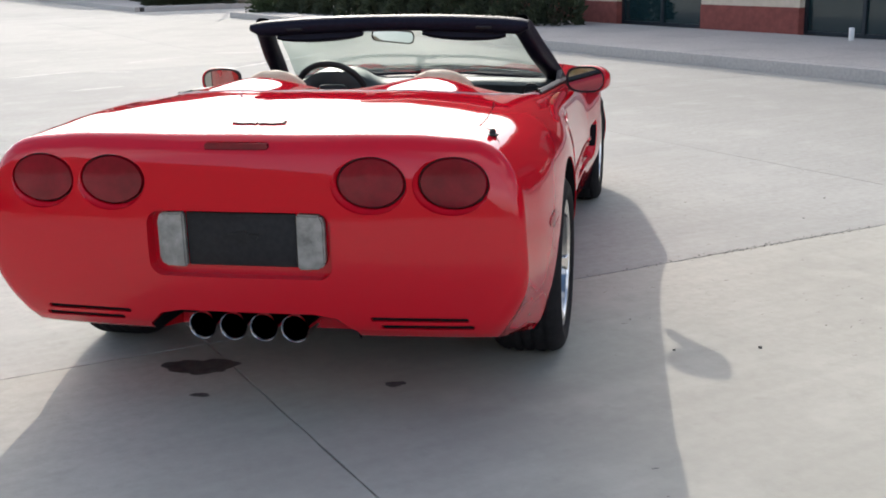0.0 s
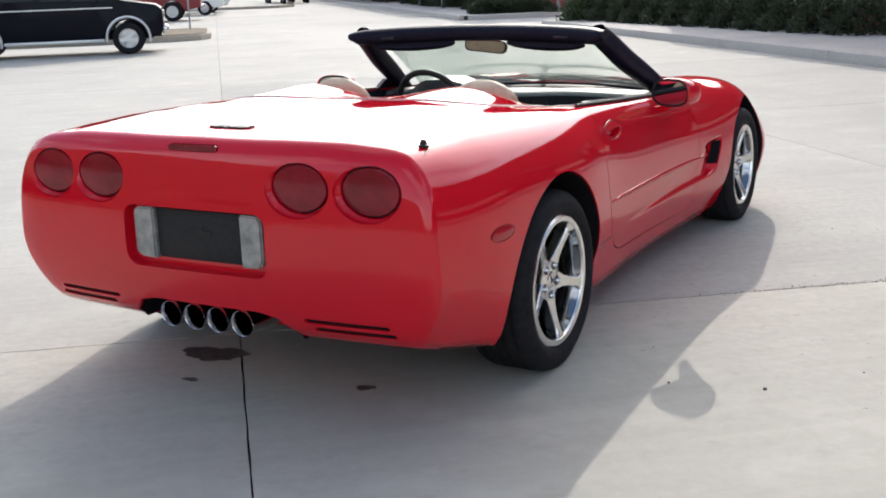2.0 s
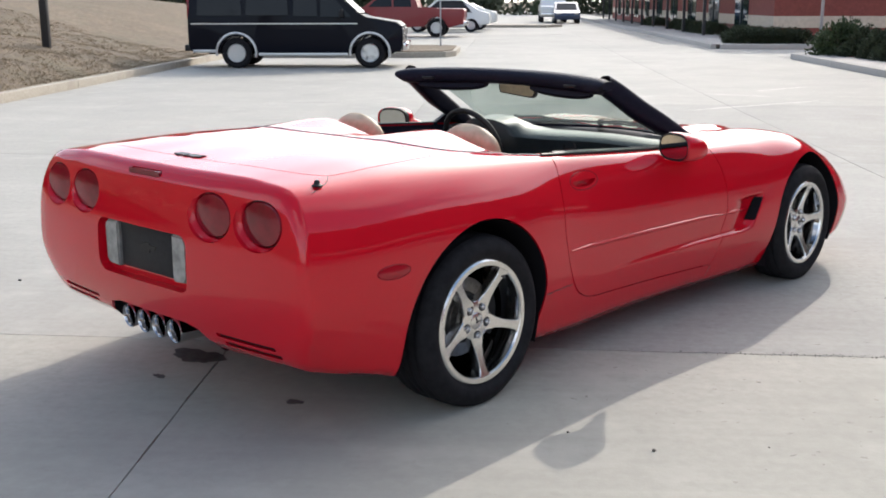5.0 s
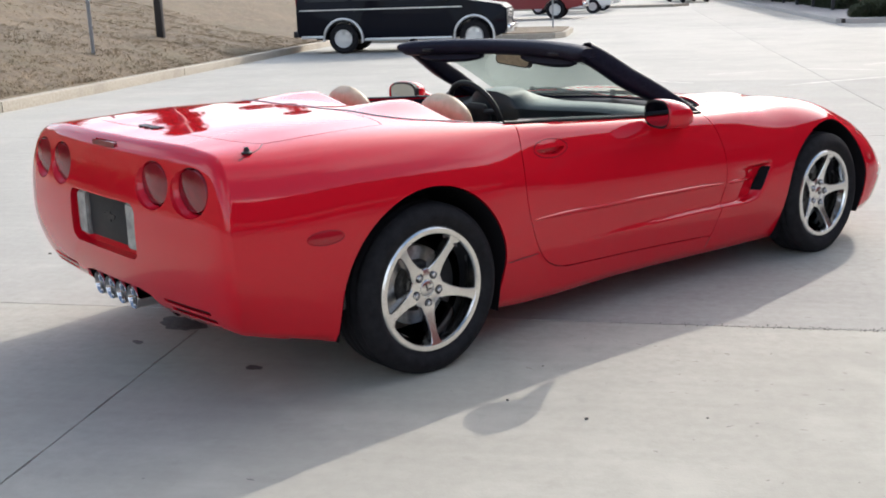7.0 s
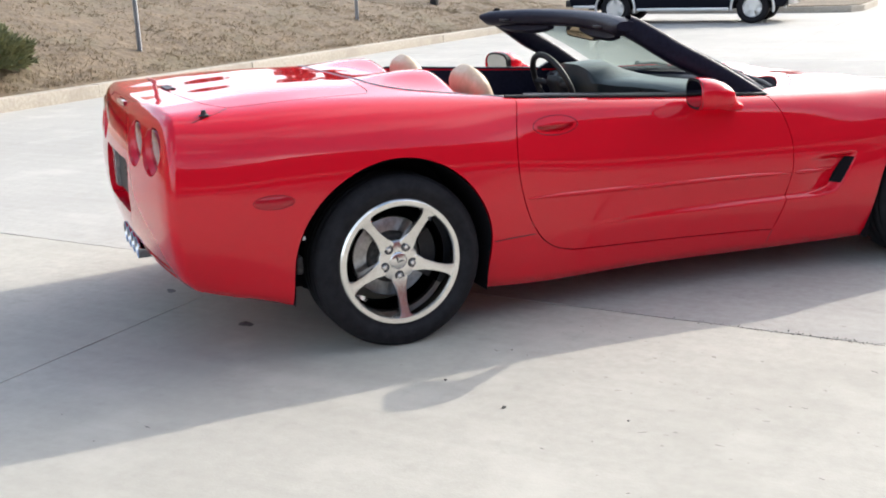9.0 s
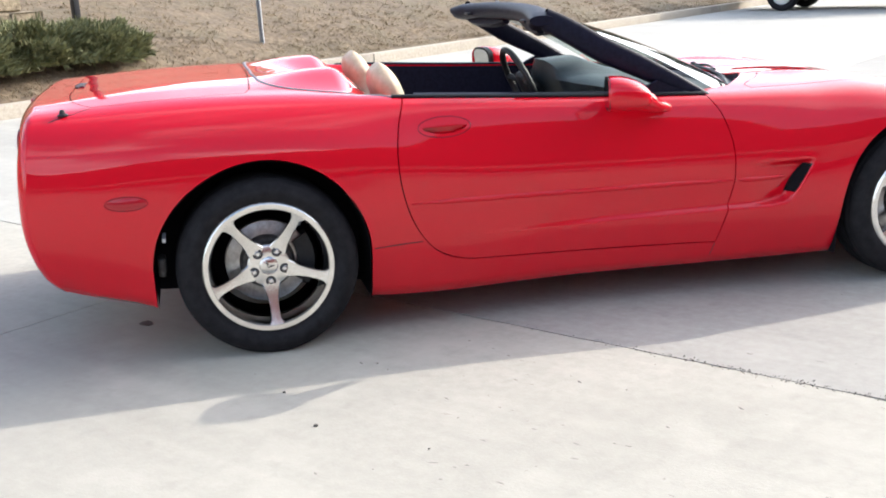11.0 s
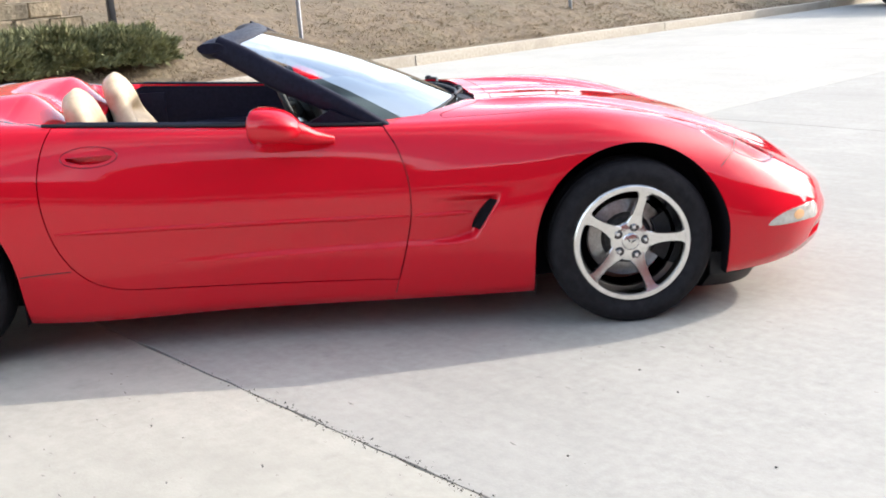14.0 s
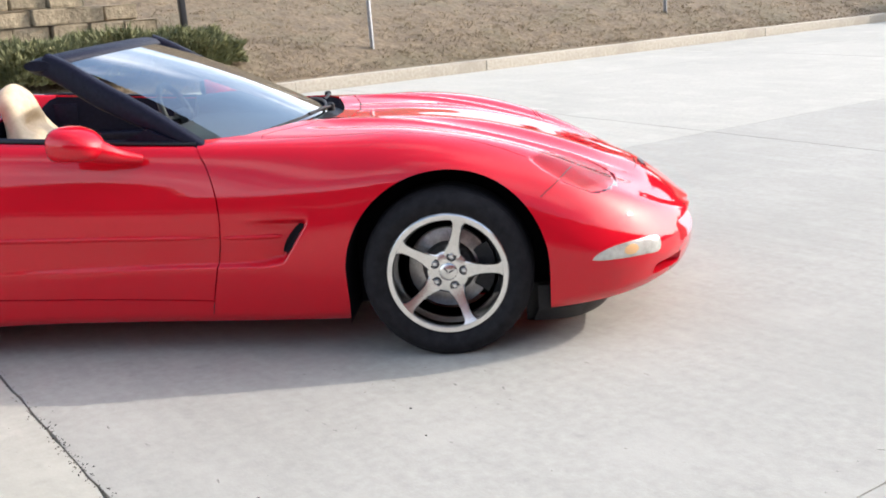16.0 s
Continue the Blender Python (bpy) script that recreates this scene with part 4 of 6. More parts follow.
TRACK_R, TRACK_F = 0.800, 0.792
for s in (-1, 1):
    wheel(s * TRACK_R, 0.0, RR, 0.235, 0.238, -33 * s, s)
    wheel(s * TRACK_F, WB, RF, 0.205, 0.2265, -14 * s, s)
    for y, r in ((0.0, ARCH_R), (WB, ARCH_F)):
        bm = bmesh.new()
        a = [(y + arch_radius(y, 0.3705, w) * math.cos(radians(w)), r + arch_radius(y, 0.3735, w) * math.sin(radians(w))) for w in np.linspace(0, 180, 50)]
        a = [(a[0][0], Z_FOOT(a[0][0]) - 0.006), (a[0][0], 0.27)] + a + [(a[-1][0], 0.27), (a[-1][0], Z_FOOT(a[-1][0]) - 0.006)]
        rim_x = [skin.at((s * 1.3, y2, z2), (-s, 0, 0)) for y2, z2 in a]
        wall = grid(bm, [[(s * 0.585, y2, z2) for y2, z2 in a], [(s * 0.75, y2, z2) for y2, z2 in a], [(p.x - s * 0.003 if p else s * 0.86, y2, z2) for p, (y2, z2) in zip(rim_x, a)]])
        bm.faces.new(wall[0])
        part("arch_liner", bm, M["dark"], car, "black wheel-arch liner")
for s in (-1, 1):
    part("liner_tag", bm_box((0.10, 0.012, 0.014), Matrix.Translation((s * 0.83, -0.356, 0.448)), 0.002), M["white_paint"], car, "small white tag in the wheel arch")
    part("tie_bracket", bm_box((0.09, 0.03, 0.07), Matrix.Translation((s * 0.82, -0.372, 0.345)), 0.012, 3), M["hat"], car, "grey bracket in the wheel arch")
# ---------------------------------------------------------------- details of the convertible
def on_skin(p, way, off=0.0):
    """The place on the body met from p along way, off metres proud of it."""
    hit = skin.at(p, way)
    return (hit if hit else Vector(p)) - Vector(way).normalized() * off


def patch(outline, start, way, off, rings=4, depth=0.0):
    """A lens or badge moulded to the body: outline in 3D, thrown on the skin along way; crowned by depth in its middle."""
    bm = bmesh.new()
    mid = sum((Vector(p) for p in outline), Vector()) / len(outline)
    rows = []
    for k in range(rings, -1, -1):
        s = max(k / rings, 0.02)
        rows.append([on_skin(mid + (Vector(p) - mid) * s, way, off + depth * (1 - s * s)) for p in outline])
    rows.insert(0, [q + Vector(way).normalized() * (off + 0.006) for q in rows[0]])
    v = [[bm.verts.new(p) for p in r] for r in rows]
    n = len(outline)
    for a, b in zip(v, v[1:]):
        for i in range(n):
            bm.faces.new((a[i], a[(i + 1) % n], b[(i + 1) % n], b[i]))
    bm.faces.new(v[-1])
    return bm


# tail lamps in their pockets
for x, z in LAMPS:
    y = tail_y(x, z) + 0.036
    prof = [(y, 0.1025), (y - 0.018, 0.1015), (y - 0.024, 0.098), (y - 0.027, 0.07), (y - 0.029, 0.04), (y - 0.030, 0.0005)]
    m = Matrix.Translation((x, 0, z)) @ Matrix.Diagonal((1, 1, 0.73, 1))
    lamp = part("tail_lamp", lathe(prof, 48, "Y", m=m), M["lens"], car, "dark red oval tail lamp")
    # the black ring puts the shade of the gap between lens and pocket
    part("lamp_rim", lathe([(y, 0.1055), (y - 0.012, 0.1055), (y - 0.012, 0.1015), (y, 0.1015), (y, 0.1055)], 48, "Y", m=m), M["trim"], lamp, "thin black ring shading the gap round the lamp")
part("brake_light", prism(rounded(0.200, 0.019, 0.009, 5, 0, 0.884), "Y", -0.834, -0.812), M["lens"], car, "slim high brake light")
part("plate_panel", bm_box((0.352, 0.010, 0.168), Matrix.Translation((0, -0.833, 0.597)), 0.004), M["plate"], car, "blank dark plate panel")
o = [(-0.062, 0.598), (-0.048, 0.615), (-0.018, 0.615), (-0.018, 0.625), (0.018, 0.625), (0.018, 0.615), (0.062, 0.615), (0.048, 0.598), (0.018, 0.598), (0.018, 0.586), (-0.018, 0.586), (-0.018, 0.598)]
part("plate_mark", prism(o, "Y", -0.8405, -0.836), M["trim"], car, flat=True)
for s in (-1, 1):
    bm = prism([(s * 0.180, 0.508), (s * 0.252, 0.512), (s * 0.268, 0.530), (s * 0.268, 0.660), (s * 0.255, 0.680), (s * 0.180, 0.682)], "Y", -0.852, -0.824)
    bmesh.ops.bevel(bm, geom=bm.edges[:], offset=0.006, segments=2, affect="EDGES")
    part("reversing_lamp", bm, M["clear"], car, "clear ribbed reversing lamp")
for x in (-0.148, -0.046, 0.054, 0.156):
    prof = [(-0.60, 0.0445), (-0.830, 0.0445), (-0.840, 0.046), (-0.844, 0.0445), (-0.840, 0.041), (-0.80, 0.039), (-0.62, 0.039), (-0.60, 0.0445)]
    bm = lathe(prof, 40, "Y", m=Matrix.Translation((x, 0, 0.317)))
    for v in bm.verts:
        if v.co.y < -0.79:
            v.co.y += 0.22 * (v.co.z - 0.317) * -1 * 0.25
    tip = part("exhaust_tip", bm, M["chrome"], car, "round polished exhaust tip")
    part("tip_inside", lathe([(-0.70, 0.0385), (-0.70, 0.0005)], 32, "Y", m=Matrix.Translation((x, 0, 0.317))), M["dark"], tip)
part("silencer", bm_box((0.66, 0.20, 0.12), Matrix.Translation((0, -0.48, 0.315)), 0.045, 3), M["dark"], car, "dark silencer box behind the tips")
bm = bmesh.new()
o = [(0.342, 0.262), (0.342, 0.295), (0.287, 0.345), (0.218, 0.360), (-0.218, 0.360), (-0.287, 0.345), (-0.342, 0.295), (-0.342, 0.262)]
back = grid(bm, [[(x, min(-0.60, tail_y(x, max(z, 0.25)) + 0.004), z) for x, z in o], [(x, -0.56, z) for x, z in o]])
bm.faces.new(back[1])
part("valance_liner", bm, M["dark"], car, "black lining round the exhaust tips", flat=True)
# black bars set in the cut bumper slots stand in for the shade inside
for s in (-1, 1):
    for z, a, b in ((0.352, 0.395, 0.695), (0.324, 0.425, 0.710)):
        mid = (a + b) / 2
        bm = prism([(s * q, w) for q, w in rounded(b - a - 0.002, 0.0135, 0.006, 3, mid, z)], "Y", 0.012, 0.03)
        for v in bm.verts:
            v.co.y += tail_y(v.co.x, z)
        part("bumper_slot", bm, M["dark"], car, "black bar shading a slot in the rear bumper", flat=True)
part("underbody", bm_box((1.05, 3.2, 0.10), Matrix.Translation((0, 1.33, 0.20)), 0.02), M["dark"], car)
# side marker lamps
for s in (-1, 1):
    o = [(s * 1.2, -0.466 + 0.068 * math.cos(a), 0.598 + 0.021 * math.sin(a)) for a in np.linspace(0, 2 * math.pi, 28, endpoint=False)]
    mk = part("side_marker", patch(o, None, (-s, 0, 0), 0.002, 3, 0.004), M["marker"], car, "red oval side marker lamp")
    o = [(s * 1.2, -0.466 + 0.072 * math.cos(a), 0.598 + 0.0248 * math.sin(a)) for a in np.linspace(0, 2 * math.pi, 28, endpoint=False)]
    ring = [on_skin(p, (-s, 0, 0), 0.0005) for p in o]
    part("marker_seal", tube(ring, 0.0014, 6, closed=True), M["lens"], mk)
    # amber and clear front lamps, wrapped round the corner of the nose
    o2 = spline([(3.178, 0.344), (3.200, 0.364), (3.255, 0.383), (3.33, 0.390), (3.432, 0.382), (3.444, 0.354), (3.436, 0.327), (3.38, 0.330), (3.28, 0.335), (3.20, 0.339)], 40, closed=True)
    lamp = part("front_lamp", patch([(s * 1.3, y, z) for y, z in o2], None, (-s, 0, 0), 0.0015, 4, 0.003), M["front_lens"], car, "clear front indicator lamp")
    o3 = ellipse(0.055, 0.036, 20, 3.325, 0.362)
    part("indicator", patch([(s * 1.3, y, z) for y, z in o3], None, (-s, 0, 0), 0.006, 2, 0.002), M["amber"], lamp, "amber indicator bulb cover")
    # black vent plate deep in the scoop behind the front wheel
    end = lambda z: 2.052 + 0.115 * (z - 0.385) / 0.175
    bm = bmesh.new()
    rows = []
    for z in np.linspace(0.410, 0.518, 14):
        deep, lip = on_skin((s * 1.3, end(z) - 0.035, z), (-s, 0, 0)).x, on_skin((s * 1.3, end(z) + 0.02, z), (-s, 0, 0)).x
        k = min(1, (z - 0.385) / 0.03)
        wide = 0.021 * max(0.0, math.sin(math.pi * (z - 0.404) / 0.120)) ** 0.6
        floor_side = [on_skin((s * 1.3, end(z) - 0.012 - wide * q, z), (-s, 0, 0), 0.0016) for q in (1.0, 0.5, 0.0)]
        rows.append(floor_side + [on_skin((deep + (lip - deep) * q, end(z) - 0.07, z), (0, 1, 0), 0.002) for q in (0.35, 0.62, 0.66 + 0.27 * k)])
    grid(bm, rows)
    part("vent_grille", thicken(bm, 0.002), M["dark"], car, "black slot of the side vent", flat=True)
    seam = [on_skin((s * 1.2, y, z), (-s, 0, 0), -0.0006) for y, z in ((1.763, 0.220), (1.757, 0.195), (1.750, 0.168))]
    part("panel_seam", tube(seam, 0.002, 6), M["trim"], car)
    # mouldings
    for y0, y1, n in ((0.53, 1.816, 40), (1.836, 2.055, 10)):
        rows = []
        for i in range(n + 1):
            y = y0 + (y1 - y0) * i / n
            zc = 0.504 - 0.0215 * (y - 0.53)
            w = 0.0075 * min(1, 0.25 + 6 * min(i, n - i) / n)
            rows.append([on_skin((s * 1.2, y, zc + q * w), (-s, 0, 0), off) for q, off in ((-1.5, -0.004), (-1, 0.004), (-0.3, 0.0075), (0.4, 0.0075), (1, 0.004), (1.5, -0.004))])
        bm = bmesh.new()
        v = grid(bm, rows)
        part("side_moulding", bm, M["paint"], car, "slim red side moulding", angle=60)
    # door handle: a flush red flap over a shadowed pocket
    flap = [(s * 1.2, 0.674 + 0.089 * math.cos(a), 0.771 + max(0.001, 0.028 * math.sin(a))) for a in np.linspace(0, 2 * math.pi, 44, endpoint=False)]
    part("door_handle", patch(flap, None, (-s, 0, 0), 0.0007, 4, 0.0006), M["paint"], car, "flush red pull handle sunk in the door")
    seam = [on_skin((s * 1.2, 0.674 + 0.100 * math.cos(a), 0.770 + 0.0365 * math.sin(a)), (-s, 0, 0), -0.0006) for a in np.linspace(0, 2 * math.pi, 40, endpoint=False)]
    part("handle_seal", tube(seam, 0.0022, 6, closed=True), M["lens"], car)
# sill seam of the rocker panel
for s in (-1, 1):
    for pts in ([(0.385, 0.352), (0.46, 0.356), (0.565, 0.358)],):
        path = [on_skin((s * 1.2, y, z), (-s, 0, 0), -0.0008) for y, z in spline(pts, 8)]
        part("panel_seam", tube(path, 0.0022, 6), M["trim"], car)
    path = [on_skin((s * x, y, 2), (0, 0, -1), -0.0008) for x, y in spline([(0.655, 3.12), (0.74, 3.09), (0.81, 3.05), (0.86, 3.0)], 10)]
    part("panel_seam", tube(path, 0.002, 6), M["trim"], car)
    path = [on_skin((s * x, y, 2), (0, 0, -1), -0.0008) for x, y in spline([(0.70, -0.56), (0.74, -0.60), (0.78, -0.70)], 8)]
    part("panel_seam", tube(path, 0.002, 6), M["trim"], car)
    path = [on_skin((s * x, y, 2), (0, 0, -1), 0.001) for x, y in spline([(0.0, 0.035), (0.30, 0.035), (0.50, 0.055), (0.60, 0.12), (0.66, 0.24), (0.715, 0.40), (0.765, 0.50)], 40)]
    part("tonneau_gasket", tube([p - Vector((0, 0, 0.006)) for p in path], 0.0085, 10), M["gasket"], car, "grey rubber gasket round the fairings")
# dark tubes down in the gaps of bonnet, deck lid and headlamp covers as shade
for o in (HOOD, DECK):
    path = [on_skin((x, y, 2), (0, 0, -1), -0.007) for x, y in inset(o, 0.0022)]
    part("panel_seal", tube(path, 0.0035, 5, closed=True), M["dark"], car)
for s in (-1, 1):
    path = [on_skin((s * x, y, 2), (0, 0, -1), -0.006) for x, y in inset(LAMP_DOOR, 0.003)]
    part("panel_seal", tube(path, 0.0042, 5, closed=True), M["dark"], car)
    part("brake_inlet", bm_box((0.196, 0.02, 0.040), Matrix.Translation((s * 0.60, 3.372, 0.252)), 0.004), M["dark"], car, "black brake air inlet")
part("mouth_grille", bm_box((1.08, 0.02, 0.074), Matrix.Translation((0, 3.462, 0.352)), 0.004), M["dark"], car, "black slot in the nose")
# black front air dam under the nose
bm = bmesh.new()
rows = []
for i in range(41):
    a = math.pi * i / 40
    x, y = 0.80 * math.cos(a), 2.98 + 0.36 * math.sin(a) ** 0.7
    k = 0.93
    rows.append([(x, y, 0.23), (x, y, 0.14), (x * k, y - 0.02, 0.078), (x * k * 0.97, y - 0.045, 0.075), (x * 0.94, y - 0.05, 0.23)])
grid(bm, rows)
part("air_dam", bm, M["trim"], car, "black plastic air dam under the nose")
# aerial stub and emblems
bm = lathe([(0, 0.018), (0.004, 0.018), (0.008, 0.011), (0.016, 0.009), (0.021, 0.007), (0.023, 0.0005)], 20, "Z")
aerial = part("aerial", bm, M["trim"], car, "short black aerial base")
aerial.matrix_basis = Matrix.Translation(on_skin((0.752, -0.652, 2), (0, 0, -1), 0.0))


def flag_emblem(x, y, k):
    bm = bmesh.new()
    for s in (-1, 1):
        o = [(x + s * k * a, y + k * b) for a, b in ((0.006, -0.02), (0.022, -0.010), (0.05, -0.016), (0.088, -0.002), (0.07, 0.008), (0.084, 0.022), (0.045, 0.016), (0.018, 0.022), (0.004, 0.006))]
        lo = [bm.verts.new(on_skin((*p, 2), (0, 0, -1), -0.001)) for p in o]
        hi = [bm.verts.new(on_skin((*p, 2), (0, 0, -1), 0.005)) for p in o]
        for i in range(len(o)):
            bm.faces.new((lo[i], lo[(i + 1) % len(o)], hi[(i + 1) % len(o)], hi[i]))
        bm.faces.new(hi)
    return bm


part("deck_emblem", flag_emblem(0.01, -0.648, 1.0), M["black_metal"], car, "small dark winged emblem", flat=True)
part("nose_emblem", flag_emblem(0.0, 3.44, 0.75), M["black_metal"], car, "small dark winged emblem", flat=True)

# mirrors on the doors: a hooded shell with the glass set back in it
for s in (-1, 1):
    def ring(y, k, drop=0.0):
        return [(s * (0.925 + 0.098 * k * np.sign(c) * abs(c) ** 0.75), y, 0.852 - drop + 0.064 * k * np.sign(d) * abs(d) ** 0.75) for c, d in [(math.cos(a), math.sin(a)) for a in np.linspace(0, 2 * math.pi, 33)]]
    rows = [ring(1.330, 0.86), ring(1.300, 0.90), ring(1.289, 0.92), ring(1.285, 0.945), ring(1.287, 0.975)]
    for i in range(13):
        q = i / 12
        rows.append(ring(1.295 + 0.155 * q, math.sqrt(max(0.0, 1 - q ** 2.3)), 0.022 * q * q))
    bm = bmesh.new()
    v = grid(bm, rows)
    bm.faces.new(v[0][:-1])
    bmesh.ops.remove_doubles(bm, verts=bm.verts[:], dist=1e-5)
    house = part("door_mirror", bm, M["paint"], car, "red teardrop door mirror", angle=50)
    house.matrix_basis = Matrix.Translation((s * 0.932, 1.36, 0.0)) @ Matrix.Rotation(radians(-20 * s), 4, "Z") @ Matrix.Translation((-s * 0.932, -1.36, 0.0))
    path = spline([(s * 0.915, 1.385, 0.836), (s * 0.88, 1.43, 0.812), (s * 0.835, 1.465, 0.792), (s * 0.785, 1.515, 0.776)], 12)
    part("mirror_foot", tube(path, [0.050 - 0.0031 * i for i in range(12)], 12), M["paint"], house)
    o = [(0.084 * np.sign(c) * abs(c) ** 0.7, 0.052 * np.sign(d) * abs(d) ** 0.7) for c, d in [(math.cos(a), math.sin(a)) for a in np.linspace(0, 2 * math.pi, 36, endpoint=False)]]
    m = Matrix.Translation((s * 0.925, 1.2845, 0.852)) @ Matrix.Rotation(radians(5 if s > 0 else -8), 4, "Z") @ Matrix.Rotation(radians(0 if s > 0 else 5), 4, "X")
    rim = part("mirror_rim", prism([(p[0] * 1.15, p[1] * 1.19) for p in o], "Y", -0.003, 0.020), M["trim"], house, "black mirror surround", angle=60)
    rim.matrix_basis = m
    g = part("mirror_glass", prism(o, "Y", -0.005, -0.001), M["mirror"], house, "mirror glass", flat=True)
    g.matrix_basis = m

# windscreen: frame, header, glass
HEAD = lambda x: Vector((x, 1.225 - 0.085 * (x / 0.62) ** 2, 1.150 - 0.018 * (abs(x) / 0.62) ** 2.5))
FOOT = lambda x: Vector((x, 2.085 - 0.235 * (x / 0.72) ** 2, 0.812 - 0.022 * (abs(x) / 0.72) ** 2))


def pane(off=0.0):
    rows = []
    for i in range(13):
        s = i / 12
        r = []
        for j in range(25):
            q = -1 + 2 * j / 24
            p = HEAD(q * 0.575).lerp(FOOT(q * 0.70), s)
            r.append(p + Vector((0, 0.30, 0.62)).normalized() * (0.022 * math.sin(math.pi * s) + off))
        rows.append(r)
    return rows


bm = bmesh.new()
grid(bm, pane())
glass = part("windscreen", bm, M["glass"], car, "raked green-tinted windscreen glass")
glass.visible_shadow = False
for s in (-1, 1):
    # pillar: a broad dark web whose outer face meets the glass
    rows = []
    for i in range(17):
        q = i / 16
        a, b = HEAD(s * 0.60), FOOT(s * 0.735)
        b = b + Vector((0, -0.03, -0.012))
        p = a.lerp(b, q) + Vector((0, 0.30, 0.62)).normalized() * 0.020 * math.sin(math.pi * q)
        wide, deep = 0.066 + 0.012 * q, 0.088 + 0.020 * math.sin(math.pi * min(1, q * 1.2)) - 0.03 * q
        out, down = Vector((s, -0.12, 0.1)).normalized(), Vector((0, -0.46, -0.86))
        ring = []
        for k in range(16):
            w = 2 * math.pi * k / 16
            c, d = math.cos(w), math.sin(w)
            ring.append(p + out * (wide * (np.sign(c) * abs(c) ** 0.6) * 0.55 + 0.012) + down * (deep * (np.sign(d) * abs(d) ** 0.6) * 0.5 + deep * (0.16 + 0.26 * ramp(0.0, 0.4, q))))
        rows.append(ring + ring[:1])
    bm = bmesh.new()
    grid(bm, rows)
    bmesh.ops.remove_doubles(bm, verts=bm.verts[:], dist=1e-5)
    part("windscreen_pillar", bm, M["pillar"], car, "dark padded windscreen pillar", angle=50)
    # dark triangle between pillar and door top
    o = [(1.40, 0.800), (1.55, 0.872), (1.72, 0.798), (1.66, 0.776), (1.42, 0.786)]
    part("quarter_sail", prism(o, "X", *sorted((s * 0.742, s * 0.766))), M["pillar"], car, flat=True)
rows = []
for j in range(33):
    x = -0.655 + 1.310 * j / 32
    p = HEAD(x)
    e = math.sqrt(max(0.0, 1 - (max(0.0, abs(x) - 0.590) / 0.075) ** 2))
    prof = ((0.050, -0.018), (0.036, 0.002), (0.008, 0.013), (-0.022, 0.015), (-0.050, 0.006), (-0.063, -0.010), (-0.063, -0.036), (-0.050, -0.052), (-0.02, -0.060), (0.025, -0.054))
    prof = spline(prof, 30, closed=True)
    rows.append([p + Vector((0, dy * (0.8 + 0.2 * e), dz * e)) for dy, dz in prof + prof[:1]])
bm = bmesh.new()
v = grid(bm, rows)
bm.faces.new(v[0][:-1])
bm.faces.new(v[-1][:-1])
bmesh.ops.remove_doubles(bm, verts=bm.verts[:], dist=1e-5)
header = part("windscreen_header", bm, M["pillar"], car, "thick dark windscreen header with roof latches", angle=45)
for s in (-1, 1):
    part("roof_latch", bm_box((0.07, 0.035, 0.012), Matrix.Translation(HEAD(s * 0.45) + Vector((0, -0.062, -0.034))), 0.004), M["trim"], header)
    # sun visors folded against the header
    rows = []
    for j in range(13):
        x = s * (0.145 + 0.40 * j / 12)
        p = HEAD(x) + Vector((0, -0.02, -0.046))
        e = math.sin(math.pi * min(1, max(0.0, 0.06 + 0.90 * j / 12))) ** 0.3
        rows.append([p + Vector((0, dy * e, dz * e)) for dy, dz in ((0.035, 0.0), (0.05, -0.022), (0.04, -0.050), (0.012, -0.056), (-0.01, -0.040), (0.0, 0.0), (0.035, 0.0))])
    bm = bmesh.new()
    v = grid(bm, rows)
    bm.faces.new(v[0][:-1])
    bm.faces.new(v[-1][:-1])
    part("sun_visor", bm, M["pillar"], car, "dark folded sun visor")
mir = part("rear_view_mirror", prism(rounded(0.205, 0.062, 0.026, 6, 0, 0), "Y", 0.0, 0.03), M["trim"], car, "inside mirror on a stalk", angle=60)
mir.matrix_basis = Matrix.Translation((-0.02, 1.300, 1.060)) @ Matrix.Rotation(radians(12), 4, "Z") @ Matrix.Rotation(radians(7), 4, "Y") @ Matrix.Rotation(radians(-4), 4, "X")
part("mirror_glass", prism(rounded(0.192, 0.050, 0.021, 6, 0, 0), "Y", -0.003, 0.001), M["mirror"], mir, flat=True)
part("mirror_stalk", tube([(0, 0.02, 0.015), (0, 0.030, 0.028), (0, 0.026, 0.040)], 0.009, 8), M["trim"], mir)

